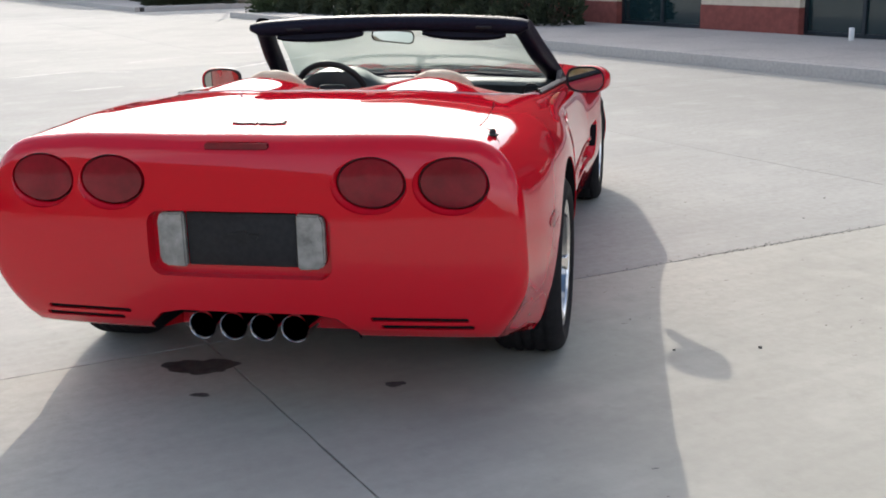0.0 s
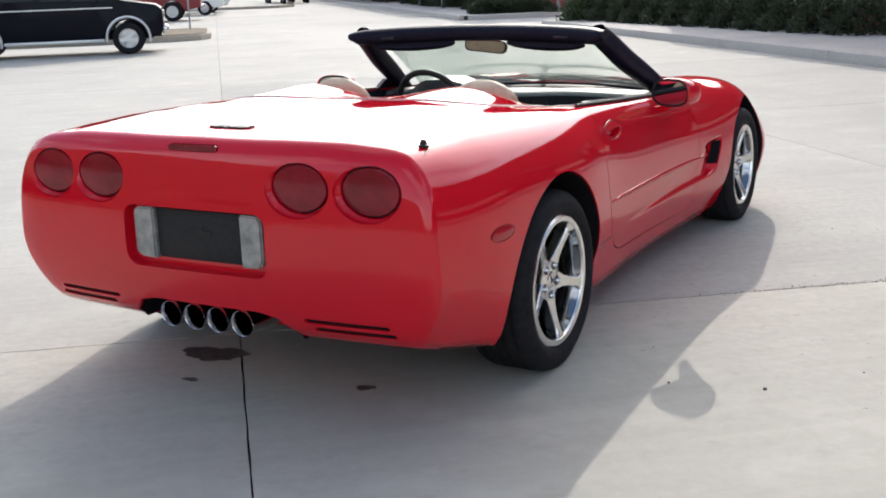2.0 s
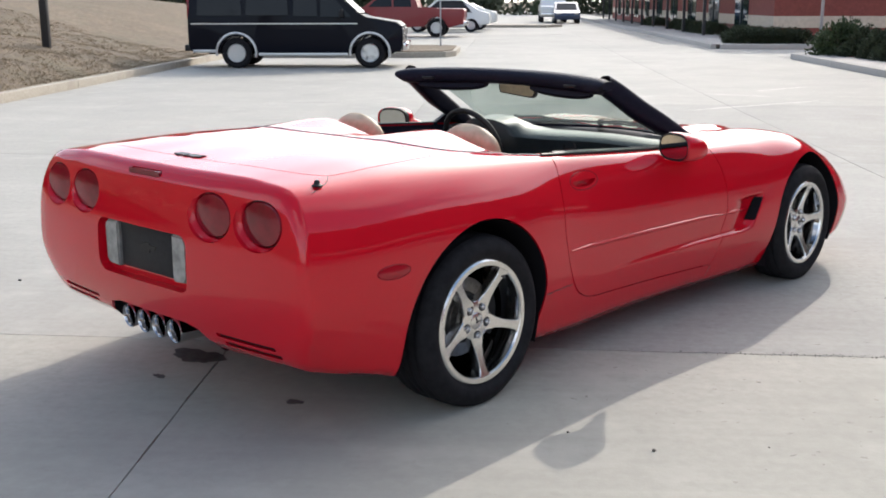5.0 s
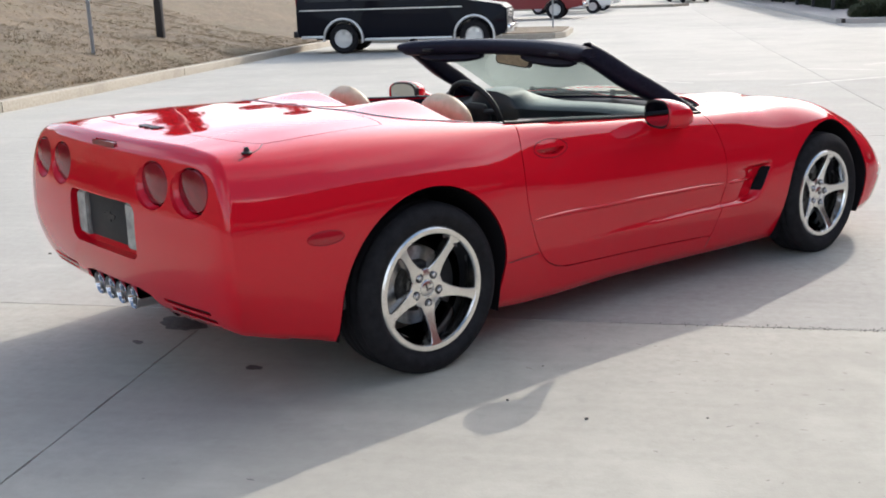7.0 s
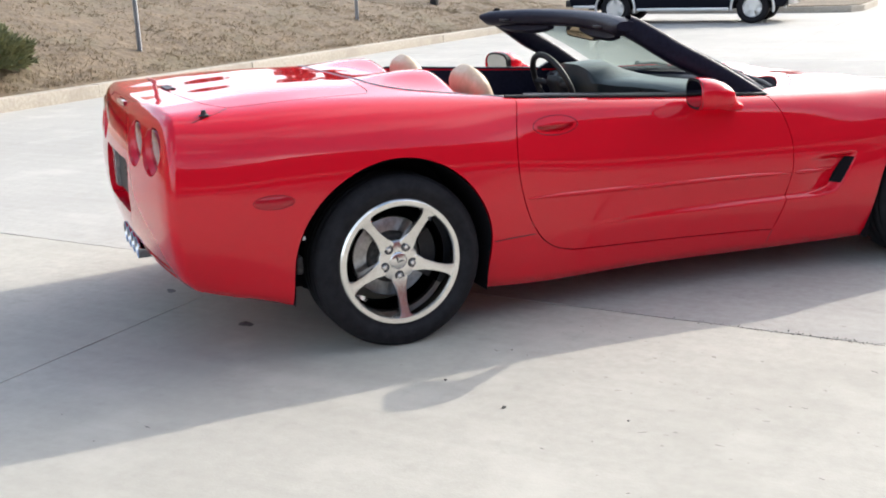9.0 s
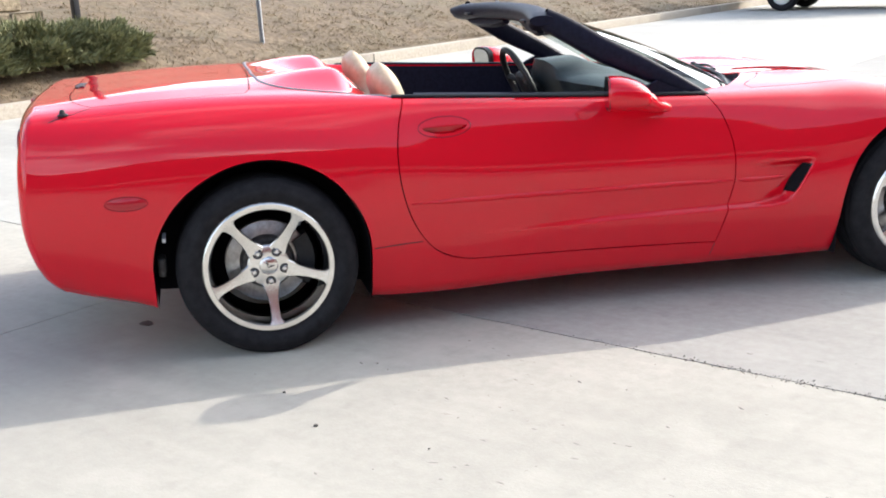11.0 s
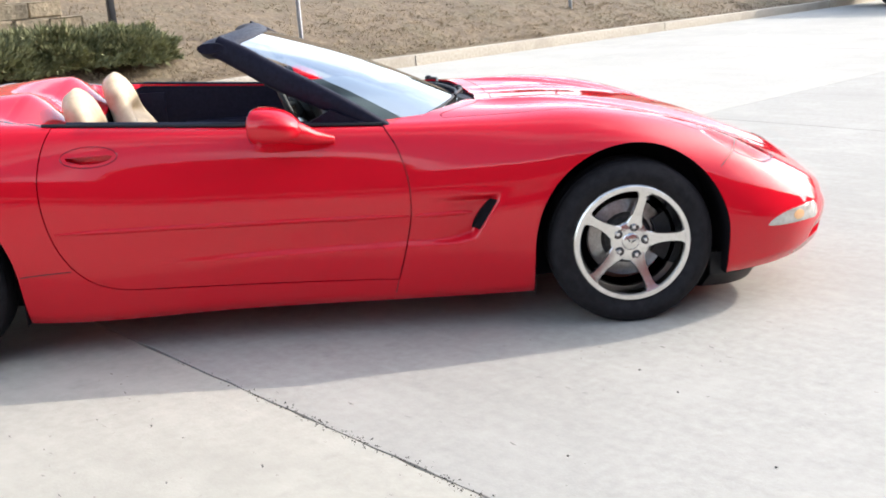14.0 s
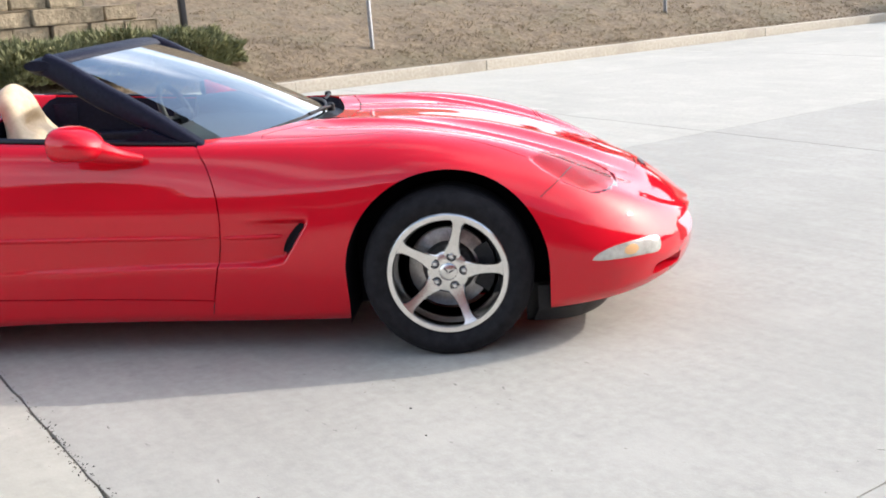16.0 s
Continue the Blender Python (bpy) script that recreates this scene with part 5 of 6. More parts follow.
# cowl and wipers
bm = bmesh.new()
rows = []
for i in range(25):
    q = -1 + 2 * i / 24
    x = q * 0.70
    back = FOOT(x)
    edge = np.interp(abs(x), (0.0, 0.25, 0.48, 0.66, 0.71), (2.225, 2.205, 2.120, 1.965, 1.915))
    rows.append([back + Vector((0, -0.03, -0.035)), back + Vector((0, 0.0, -0.014)), Vector((x, (back.y + edge) / 2 + 0.01, back.z - 0.020)), on_skin((x, edge - 0.006, 2), (0, 0, -1), -0.012)])
grid(bm, rows)
part("cowl", thicken(bm, 0.01), M["trim"], car, "black cowl below the windscreen")
for x0, x1, f in ((-0.10, 0.60, 0.988), (-0.62, -0.03, 0.985)):
    pts = [HEAD(x).lerp(FOOT(x), f - 0.012 * math.sin(math.pi * (x - x0) / (x1 - x0))) + Vector((0, 0.010, 0.014)) for x in np.linspace(x0, x1, 12)]
    wiper = part("wiper", tube(pts, 0.0065, 8), M["trim"], car, "black wiper blade on the glass")
    piv = Vector((x0 + 0.02, 2.12 - 0.2 * abs(x0), 0.832))
    part("wiper_arm", tube(spline([tuple(piv), tuple(piv.lerp(pts[5], 0.5) + Vector((0, 0.02, 0.012))), tuple(pts[5] + Vector((0, 0.006, 0.006)))], 10), 0.0065, 8), M["trim"], wiper)
    part("wiper_pivot", lathe([(0, 0.018), (0.03, 0.016), (0.036, 0.008), (0.036, 0.0005)], 16, "Z", m=Matrix.Translation(piv - Vector((0, 0, 0.02)))), M["trim"], wiper)

# cabin: lining, floor, dash, wheel, seats
lining = bmesh.new()
well = inset(SEAT_WELL, 0.005)
rows = [[], [], [], []]
for x, y in well:
    top = on_skin((x, y, 2), (0, 0, -1), -0.006)
    rows[0].append((x * 0.985, y, 0.31))
    rows[1].append((x * 0.985, y, 0.60))
    rim_z = min(top.z, 0.885) if y < 0.62 else top.z
    rows[2].append((x * 0.998, y, rim_z - 0.03))
    rows[3].append((x, y, rim_z))
v = [[lining.verts.new(p) for p in r] for r in rows]
n = len(well)
for a, b in zip(v, v[1:]):
    for i in range(n):
        lining.faces.new((a[i], a[(i + 1) % n], b[(i + 1) % n], b[i]))
lining.faces.new(v[0])
part("cabin_lining", lining, M["pillar"], car, "dark cabin lining and door trims")
for s in (-1, 1):
    path = [on_skin((s * 0.772, y, 2), (0, 0, -1), 0.003) for y in np.linspace(0.50, 1.74, 24)]
    rows = [[on_skin((s * x, y, 2), (0, 0, -1), h) for x, h in ((0.7455, 0.0), (0.747, 0.009), (0.758, 0.013), (0.770, 0.010), (0.774, 0.0))] for y in np.linspace(0.585, 1.68, 30)]
    bm = bmesh.new()
    grid(bm, rows)
    part("door_cap", bm, M["pillar"], car, "black padded cap along the door top")
    part("sill_strip", tube(path, 0.0075, 8), M["trim"], car, "black weatherstrip along the door top")
    part("quarter_trim", bm_box((0.010, 0.17, 0.27), Matrix.Translation((s * 0.722, 0.60, 0.70)), 0.004), M["pillar"], car, "dark trim panel beside the seat back")
    part("door_pull", bm_box((0.05, 0.62, 0.06), Matrix.Translation((s * 0.705, 1.08, 0.66)), 0.02, 3), M["pillar"], car)
dash = bmesh.new()
rows = []
for j in range(31):
    x = -0.72 + 1.44 * j / 30
    b = FOOT(x * 0.97)
    hump = 0.070 * bell(((x + 0.36) / 0.16) ** 2)
    swell = 0.010 * bell((x - 0.34) / 0.24)
    face = 1.52 - 0.10 * bell((x + 0.37) / 0.2) - 0.02 * bell(x / 0.12)
    rows.append([(x, b.y - 0.01, b.z - 0.035), (x, b.y - 0.16, b.z - 0.015), (x, 1.72, 0.812 + swell + hump * 0.4), (x, 1.60, 0.820 + swell + hump), (x, face, 0.812 + swell + hump), (x, face - 0.020, 0.795 + swell), (x, face + 0.02, 0.70), (x, face + 0.06, 0.58), (x, 1.75, 0.45)])
grid(dash, rows)
dashboard = part("dashboard", thicken(dash, 0.01), M["dash"], car, "dark moulded dashboard", angle=50)
for x, z in ((0.62, 0.765), (0.16, 0.755), (-0.64, 0.765)):
    part("air_vent", lathe([(0, 0.048), (-0.012, 0.047), (-0.014, 0.038), (-0.006, 0.034), (-0.006, 0.0005)], 28, "Y", m=Matrix.Translation((x, 1.515 if x > 0 else 1.50, z))), M["trim"], dashboard, "round black air vent")
part("glove_box", bm_box((0.30, 0.02, 0.10), Matrix.Translation((0.40, 1.535, 0.70)) @ Matrix.Rotation(radians(-14), 4, "X"), 0.008), M["trim"], dashboard)
part("centre_console", bm_box((0.24, 1.0, 0.36), Matrix.Translation((0, 1.05, 0.46)), 0.04, 3), M["pillar"], car, "dark centre console")
# steering wheel
ring = [(0.178 * math.cos(a), 0, 0.178 * math.sin(a)) for a in np.linspace(0, 2 * math.pi, 48, endpoint=False)]
st = part("steering_wheel", tube(ring, 0.0155, 10, closed=True), M["trim"], car, "black leather steering wheel")
st.matrix_basis = Matrix.Translation((-0.345, 1.335, 0.772)) @ Matrix.Rotation(radians(24), 4, "X")
part("horn_pad", bm_box((0.15, 0.05, 0.12), Matrix.Translation((0, 0.02, -0.01)), 0.03, 3), M["trim"], st)
for a in (8, 172, 235, 305):
    c, d = math.cos(radians(a)), math.sin(radians(a))
    part("wheel_spoke", tube([(0.05 * c, 0.015, 0.05 * d), (0.172 * c, 0.0, 0.172 * d)], 0.014, 8), M["silver"] if a > 200 else M["trim"], st)
part("steering_column", tube([(-0.345, 1.36, 0.76), (-0.345, 1.56, 0.70)], 0.045, 14), M["trim"], car)


SEAT_W = curve((0, 0.20), (0.25, 0.235), (0.52, 0.226), (0.64, 0.178), (0.76, 0.150), (0.9, 0.146), (1.0, 0.140))
SEAT_T = curve((0, 0.085), (0.5, 0.075), (0.75, 0.060), (0.9, 0.055), (1.0, 0.05))


def seat(x):
    """A bucket seat: a leaning back that narrows to its headrest, with bolsters, and a cushion."""
    back_rows = []
    for q in list(np.linspace(0, 0.88, 24)) + [0.88 + 0.12 * math.sin(a) for a in np.linspace(0.18, 1.54, 9)]:
        z = 0.42 + 0.545 * q
        y = 0.695 - 0.150 * q - 0.03 * q * q
        end = math.sqrt(max(0.0, 1 - (max(0.0, q - 0.84) / 0.162) ** 2))
        w = SEAT_W(q) * (0.25 + 0.75 * end)
        t = SEAT_T(q) * (0.15 + 0.85 * end)
        r = []
        for k in range(37):
            a = 2 * math.pi * k / 36
            c, d = math.cos(a), math.sin(a)
            bol = 0.035 * abs(c) ** 6 * (1 - ramp(0.5, 0.75, q)) if d > -0.2 else 0.0
            dip = 0.075 * bell((q - 0.65) / 0.075) * bell(c / 0.5) if d > 0 else 0.0
            r.append((x + w * np.sign(c) * abs(c) ** 0.75, y + t * np.sign(d) * abs(d) ** 0.85 + bol - dip * abs(d), z + 0.012 * d))
        back_rows.append(r)
    bm = bmesh.new()
    v = grid(bm, back_rows)
    bm.faces.new(v[-1][:-1])
    bm.faces.new(v[0][:-1])
    bmesh.ops.remove_doubles(bm, verts=bm.verts[:], dist=1e-5)
    s = part("seat", bm, M["leather"], car, "tan leather bucket seat with a tall headrest", angle=60)
    part("cushion", bm_box((0.46, 0.52, 0.16), Matrix.Translation((x, 0.94, 0.46)) @ Matrix.Rotation(radians(6), 4, "X"), 0.06, 4), M["leather"], s)
    for k in (-1, 1):
        pts = spline([(x + k * 0.110, 0.650, 0.67), (x + k * 0.108, 0.610, 0.765), (x + k * 0.082, 0.600, 0.855), (x + k * 0.060, 0.578, 0.92)], 14)
        part("seat_piping", tube(pts, 0.004, 6), M["leather"], s)
    part("harness_slot", bm_box((0.075, 0.05, 0.026), Matrix.Translation((x, 0.526, 0.845)), 0.010, 3), M["trim"], s, "dark slot below the headrest")
    return s


for x in (-0.355, 0.355):
    seat(x)

# ---------------------------------------------------------------- shops, planting and vehicles round the lot
def wall_box(name, parent, u0, u1, v0, v1, z0, z1, material, label="", bevel=0.0):
    return part(name, bm_box((u1 - u0, v1 - v0, z1 - z0), Matrix.Translation(((u0 + u1) / 2, (v0 + v1) / 2, (z0 + z1) / 2)), bevel, 1), material, parent, label, flat=True)


def shopfront(name, u, v0, v1, bays, label, deep=14, high=5.2, base=0.42, band=0.97):
    """A one-storey masonry building facing the lot; bays: glazed openings as (v0, v1)."""
    b = thing(name, LOT)
    tagged(b, label, "building")
    edges = [v0] + [q for bay in bays for q in bay] + [v1]
    for a, c in zip(edges[0::2], edges[1::2]):
        if c - a < 0.05:
            continue
        wall_box("wall_base", b, u, u + 0.30, a, c, 0.0, 0.13 + base, M["brick"], "red masonry plinth")
        wall_box("wall_band", b, u + 0.015, u + 0.30, a, c, 0.13 + base, band, M["cream"], "cream masonry band")
        wall_box("wall_upper", b, u + 0.004, u + 0.30, a, c, band, high, M["brick"], "red masonry wall")
    for a, c in bays:
        wall_box("lintel", b, u + 0.006, u + 0.30, a, c, 2.75, high, M["brick"])
        win = part("window", bm_box((0.03, c - a, 2.60), Matrix.Translation((u + 0.17, (a + c) / 2, 1.44))), M["shop_glass"], b, "dark green shop glass", flat=True)
        for q in (a + 0.03, (a + c) / 2, c - 0.03):
            wall_box("mullion", win, u + 0.12, u + 0.20, q - 0.03, q + 0.03, 0.14, 2.74, M["alu"])
        for z in (0.17, 2.15, 2.72):
            wall_box("rail", win, u + 0.125, u + 0.195, a + 0.06, c - 0.06, z - 0.03, z + 0.03, M["alu"])
    wall_box("roof", b, u + 0.3, u + deep, v0, v1, high - 0.6, high - 0.4, M["walkway"])
    wall_box("parapet", b, u - 0.05, u + 0.32, v0, v1, high, high + 0.22, M["cream"])
    for v in (v0, v1 - 0.3):
        wall_box("end_wall", b, u + 0.3, u + deep, v, v + 0.3, 0.0, high, M["brick"])
        wall_box("end_band", b, u + 0.3, u + deep, v - 0.012, v + 0.312, 0.75, 1.9, M["cream"])
    wall_box("back_wall", b, u + deep, u + deep + 0.3, v0, v1, 0.0, high, M["brick"])
    return b


FACE = 11.64
shopfront("shop_building", FACE, -30, 25.0, [(1.9, 4.2), (6.4, 8.67), (10.87, 13.16)],
          "one-storey shop building of red and cream masonry")


def far_building():
    b = thing("shop_building", LOT)
    tagged(b, "far shop building, red wall over a cream band", "building")
    u, v0, v1, high = 10.6, 37.6, 100, 5.4
    for z0, z1, m, d in ((0.0, 0.53, "brick", 0.0), (0.53, 0.95, "cream", -0.015), (0.95, high, "brick", 0.0)):
        wall_box("wall", b, u + d, u + 0.3, v0 + d, v1, z0, z1, M[m])
        wall_box("end_wall", b, u + 0.3, u + 16, v0 + d, v0 + 0.3, z0, z1, M[m])
    wall_box("roof", b, u + 0.3, u + 16, v0 + 0.3, v1, high - 0.3, high - 0.1, M["walkway"])
    for i in range(9):
        v = 42 + 6.3 * i
        win = wall_box("window", b, u - 0.03, u + 0.02, v, v + 2.6, 0.35, 2.7, M["shop_glass"], "dark shop window")
        wall_box("window_frame", win, u - 0.06, u - 0.03, v + 1.27, v + 1.33, 0.35, 2.7, M["alu"])
    for i in range(10):
        wall_box("canopy_post", b, 8.7, 8.82, 41.5 + 5.2 * i, 41.62 + 5.2 * i, 0.13, 3.0, M["black_metal"], "thin dark canopy post")
    wall_box("canopy", b, 8.5, u, 41, 92, 3.0, 3.25, M["brick"], "canopy over the walk")
    return b


far_building()
wall_box("planting_bed", None, 11.62, 13, 31.3, 37.5, 0.0, 0.14, M["earth"]).matrix_world = LOT
tagged(bpy.data.objects["planting_bed"], "bare earth bed beside the drive", "planting bed", kind="structure")


def leaf_cloud(n, rx, ry, rz, size, seed, spiky=0.0, rough=0.35):
    """Many small leaves filling an uneven dome; spiky: sprays that stand out of it."""
    r = np.random.default_rng(seed)
    verts, faces = [], []
    for _ in range(n):
        d = r.normal(0, 1, 3)
        d /= np.linalg.norm(d)
        d[2] = abs(d[2])
        lump = 1 + rough * noise.noise((d[0] * 2.3 + seed, d[1] * 2.3, d[2] * 2.3)) + 0.5 * rough * noise.noise((d[0] * 6, d[1] * 6 + seed, d[2] * 6))
        k = lump * r.uniform(0.55, 1.0) ** 0.5
        c = np.array((d[0] * rx * k, d[1] * ry * k, d[2] * rz * k))
        out = d * np.array((1, 1, 0.8)) + np.array((0, 0, 0.35)) + r.normal(0, 0.35, 3)
        out /= np.linalg.norm(out)
        side = np.cross(out, r.normal(0, 1, 3))
        side /= np.linalg.norm(side) + 1e-9
        long, wide = size * r.uniform(0.7, 1.5) * (1 + spiky * r.random() ** 3 * 2), size * r.uniform(0.22, 0.42)
        b = len(verts)
        verts += [tuple(c - side * wide * 0.3), tuple(c + out * long * 0.45 - side * wide), tuple(c + out * long), tuple(c + out * long * 0.45 + side * wide)]
        faces += [(b, b + 1, b + 2), (b, b + 2, b + 3)]
    me = bpy.data.meshes.new("crown")
    me.from_pydata(verts, [], faces)
    return me


def shrub(name, place, rx, ry, rz, n, size, seed, material, label, group="", spiky=0.0):
    t = thing(name, LOT @ Matrix.Translation(place))
    tagged(t, label, "shrub", group)
    part("crown", leaf_cloud(n, rx, ry, rz, size, seed, spiky), M[material], t, flat=True)
    bm = bmesh.new()
    for i in range(5):
        a = 1.3 * i
        tube([(0, 0, -0.03), (0.25 * rx * math.cos(a), 0.25 * ry * math.sin(a), 0.35 * rz), (0.6 * rx * math.cos(a), 0.6 * ry * math.sin(a), 0.75 * rz)], [0.03, 0.02, 0.006], 6, bm)
    part("stem", bm, M["bark"], t)
    return t


HEDGE = "dark clipped evergreen shrub in a row along the shop wall"
first = shrub("hedge_shrub", (10.75, 13.9, 0.13), 0.55, 0.62, 0.66, 2600, 0.075, 11, "hedge", HEDGE, "shrubs along the shop")
r4 = random.Random(4)
for i in range(1, 12):
    copy_thing(first, LOT @ Matrix.Translation((10.75 - 0.11 * i + r4.uniform(-0.06, 0.06), 13.9 + 0.98 * i, 0.13)) @ Matrix.Rotation(r4.uniform(0, 6.3), 4, "Z"))
for i in range(9):
    copy_thing(first, LOT @ Matrix.Translation((8.55 + 0.45 * (i % 5) + 0.2 * (i // 5), 32.9 + 1.1 * (i // 5), 0.13)) @ Matrix.Rotation(r4.uniform(0, 6.3), 4, "Z") @ Matrix.Diagonal((1, 1, 0.68, 1)))
for i in range(9):
    copy_thing(first, LOT @ Matrix.Translation((9.5 + r4.uniform(-0.1, 0.1), 35.0 + 1.15 * i + (i > 3) * 3, 0.13)) @ Matrix.Rotation(r4.uniform(0, 6.3), 4, "Z") @ Matrix.Diagonal((1, 1, 0.68, 1)))
for i in range(8):
    copy_thing(first, LOT @ Matrix.Translation((9.6 + r4.uniform(-0.1, 0.1), 50.0 + 1.2 * i + (i > 3) * 6, 0.13)) @ Matrix.Rotation(r4.uniform(0, 6.3), 4, "Z") @ Matrix.Diagonal((1, 1, 0.68, 1)))
shrub("hedge_shrub", (9.35, 24.6, 0.13), 0.75, 0.8, 0.85, 3000, 0.08, 15, "leaf", "olive green rounded shrub at the end of the sidewalk")


def far_woods():
    """Bare and evergreen trees, far off, as one dark uneven mass."""
    r = np.random.default_rng(21)
    verts, faces = [], []
    for k in range(60):
        u, v = (r.uniform(-75, -20), r.uniform(42, 95)) if k < 36 else (r.uniform(-45, 40), r.uniform(125, 150))
        h, w = r.uniform(4.5, 8.5), r.uniform(2.2, 4.0)
        base = bank_height(u, min(v, 119)) if u < KERB_L - 0.2 and v < 119 else 0.0
        for _ in range(900):
            a, q = r.uniform(0, 6.28), r.random() ** 1.2
            rad = w * (1 - 0.75 * q) * r.uniform(0.5, 1.0) * (1 + 0.3 * noise.noise((math.cos(a) * 2 + k, math.sin(a) * 2, q * 4)))
            p = np.array((u + rad * math.cos(a), v + rad * math.sin(a), base + h * q))
            e, f = r.normal(0, 0.42, 3), r.normal(0, 0.42, 3)
            b = len(verts)
            verts += [tuple(p), tuple(p + e), tuple(p + f)]
            faces.append((b, b + 1, b + 2))
    me = bpy.data.meshes.new("far_trees")
    me.from_pydata(verts, [], faces)
    ob = part("far_trees", me, M["hedge"], flat=True)
    ob.matrix_world = LOT
    return tagged(ob, "dark winter trees far behind the bank and the lot", "trees", kind="stuff")


far_woods()


def bank_place(u, v, sink=0.0):
    return (u, v, bank_height(u, v) - sink)


JUNIPER = "spreading green juniper with feathery sprays on the bank"
for k, (u, v, rx, ry, rz) in enumerate(((-7.75, 2.9, 0.62, 1.05, 0.42), (-7.8, 4.1, 0.66, 1.05, 0.44), (-7.75, 4.85, 0.6, 0.72, 0.38), (-7.9, 1.2, 0.75, 1.3, 0.44))):
    shrub("juniper", bank_place(u, v, 0.05), rx, ry, rz, 30000, 0.040, 30 + k, "juniper", JUNIPER, "junipers on the bank", spiky=1.0)


def retaining_wall():
    w = thing("retaining_wall", LOT)
    tagged(w, "stepped retaining wall of rough tan concrete blocks", "wall")
    shapes = []
    rr = random.Random(12)
    for _ in range(6):
        bm = bm_box((0.30, 0.448, 0.198), None, 0.022, 2)
        for v in bm.verts:
            v.co += Vector((rr.uniform(-0.012, 0.012) if v.co.x > 0 else 0, rr.uniform(-0.007, 0.003), rr.uniform(-0.006, 0.002)))
        me = bpy.data.meshes.new("block")
        bm.to_mesh(me)
        bm.free()
        me.materials.append(M["block"])
        shapes.append(me)
    for row in range(7):
        z = 0.60 + 0.203 * row
        end = 5.0 - 0.55 * max(0, row - 1)
        v = -2.0 + 0.23 * (row % 2)
        while v < end:
            b = new("block", rr.choice(shapes))
            b.parent = w
            b.matrix_basis = Matrix.Translation((-8.70 - 0.03 * row - 0.09 * rr.random() ** 2, v, z + 0.1)) @ Matrix.Rotation(rr.uniform(-0.12, 0.12), 4, "Z")
            v += 0.459
    return w


retaining_wall()


def post(name, u, v, high, wide, label, material, square=False, cap=False):
    z = bank_height(u, v) if u < KERB_L else 0.13
    t = thing(name, LOT @ Matrix.Translation((u, v, z)) @ Matrix.Rotation(radians(1.5), 4, "X"))
    tagged(t, label, "post")
    if square:
        part("shaft", bm_box((wide, wide, high + 0.3), Matrix.Translation((0, 0, (high - 0.3) / 2)), 0.008), M[material], t)
    else:
        o = [(-wide / 2, -0.02), (-wide / 2 + 0.012, -0.02), (-0.012, 0.012), (0.012, 0.012), (wide / 2 - 0.012, -0.02), (wide / 2, -0.02), (0.016, 0.018), (-0.016, 0.018)]
        part("shaft", prism(o, "Z", -0.3, high), M[material], t, flat=True)
    return t


post("sign_post", -7.62, 7.55, 2.4, 0.07, "thin galvanised steel sign post on the bank", "steel")
post("sign_post", -7.9, 13.7, 2.4, 0.07, "thin galvanised steel sign post on the bank", "steel")
post("lamp_post", -8.9, 18.8, 4.2, 0.15, "dark square lamp post on the bank", "black_metal", True)
post("lamp_post", -8.25, 5.1, 3.6, 0.08, "thin dark post above the retaining wall", "black_metal", True)
post("sign_post", -1.2, 30.0, 2.6, 0.05, "thin steel sign post on the planting island", "steel")
post("lamp_post", 11.2, 33.5, 5.5, 0.09, "slim pale lamp post beside the drive", "steel", True)
# planting island beyond the van
isl = [(-12, 26.0), (-1.7, 25.9), (-0.85, 26.25), (-0.6, 26.9), (-0.6, 30.2), (-1.0, 30.9), (-12, 31.0)]
ob = part("planting_island", prism(isl, "Z", -0.1, 0.15), M["kerb"], flat=True)
ob.matrix_world = LOT
tagged(ob, "kerbed island of dry grass between parking rows", "island", kind="structure")
ob = part("island_grass", prism([(u * 0.985 - 0.12, 28.4 + (v - 28.4) * 0.93) for u, v in isl], "Z", 0.15, 0.175), M["earth"], flat=True)
ob.matrix_world = LOT
tagged(ob, "dry grass on the planting island", "grass", kind="structure")
isl = [(-9, 62), (3.2, 62), (4.2, 64), (3.2, 66), (-9, 66)]
ob = part("planting_island", prism(isl, "Z", -0.1, 0.15), M["kerb"], flat=True)
ob.matrix_world = LOT
tagged(ob, "far kerbed planting island", "island", kind="structure")

# small white pipe stub by the shop window
ob = part("pipe_stub", lathe([(0, 0.04), (0.17, 0.04), (0.178, 0.036), (0.178, 0.001)], 16, "Z"), M["white_paint"])
ob.matrix_world = LOT @ Matrix.Translation((11.25, 7.3, 0.148))
tagged(ob, "short white pipe stub on the sidewalk", "pipe")


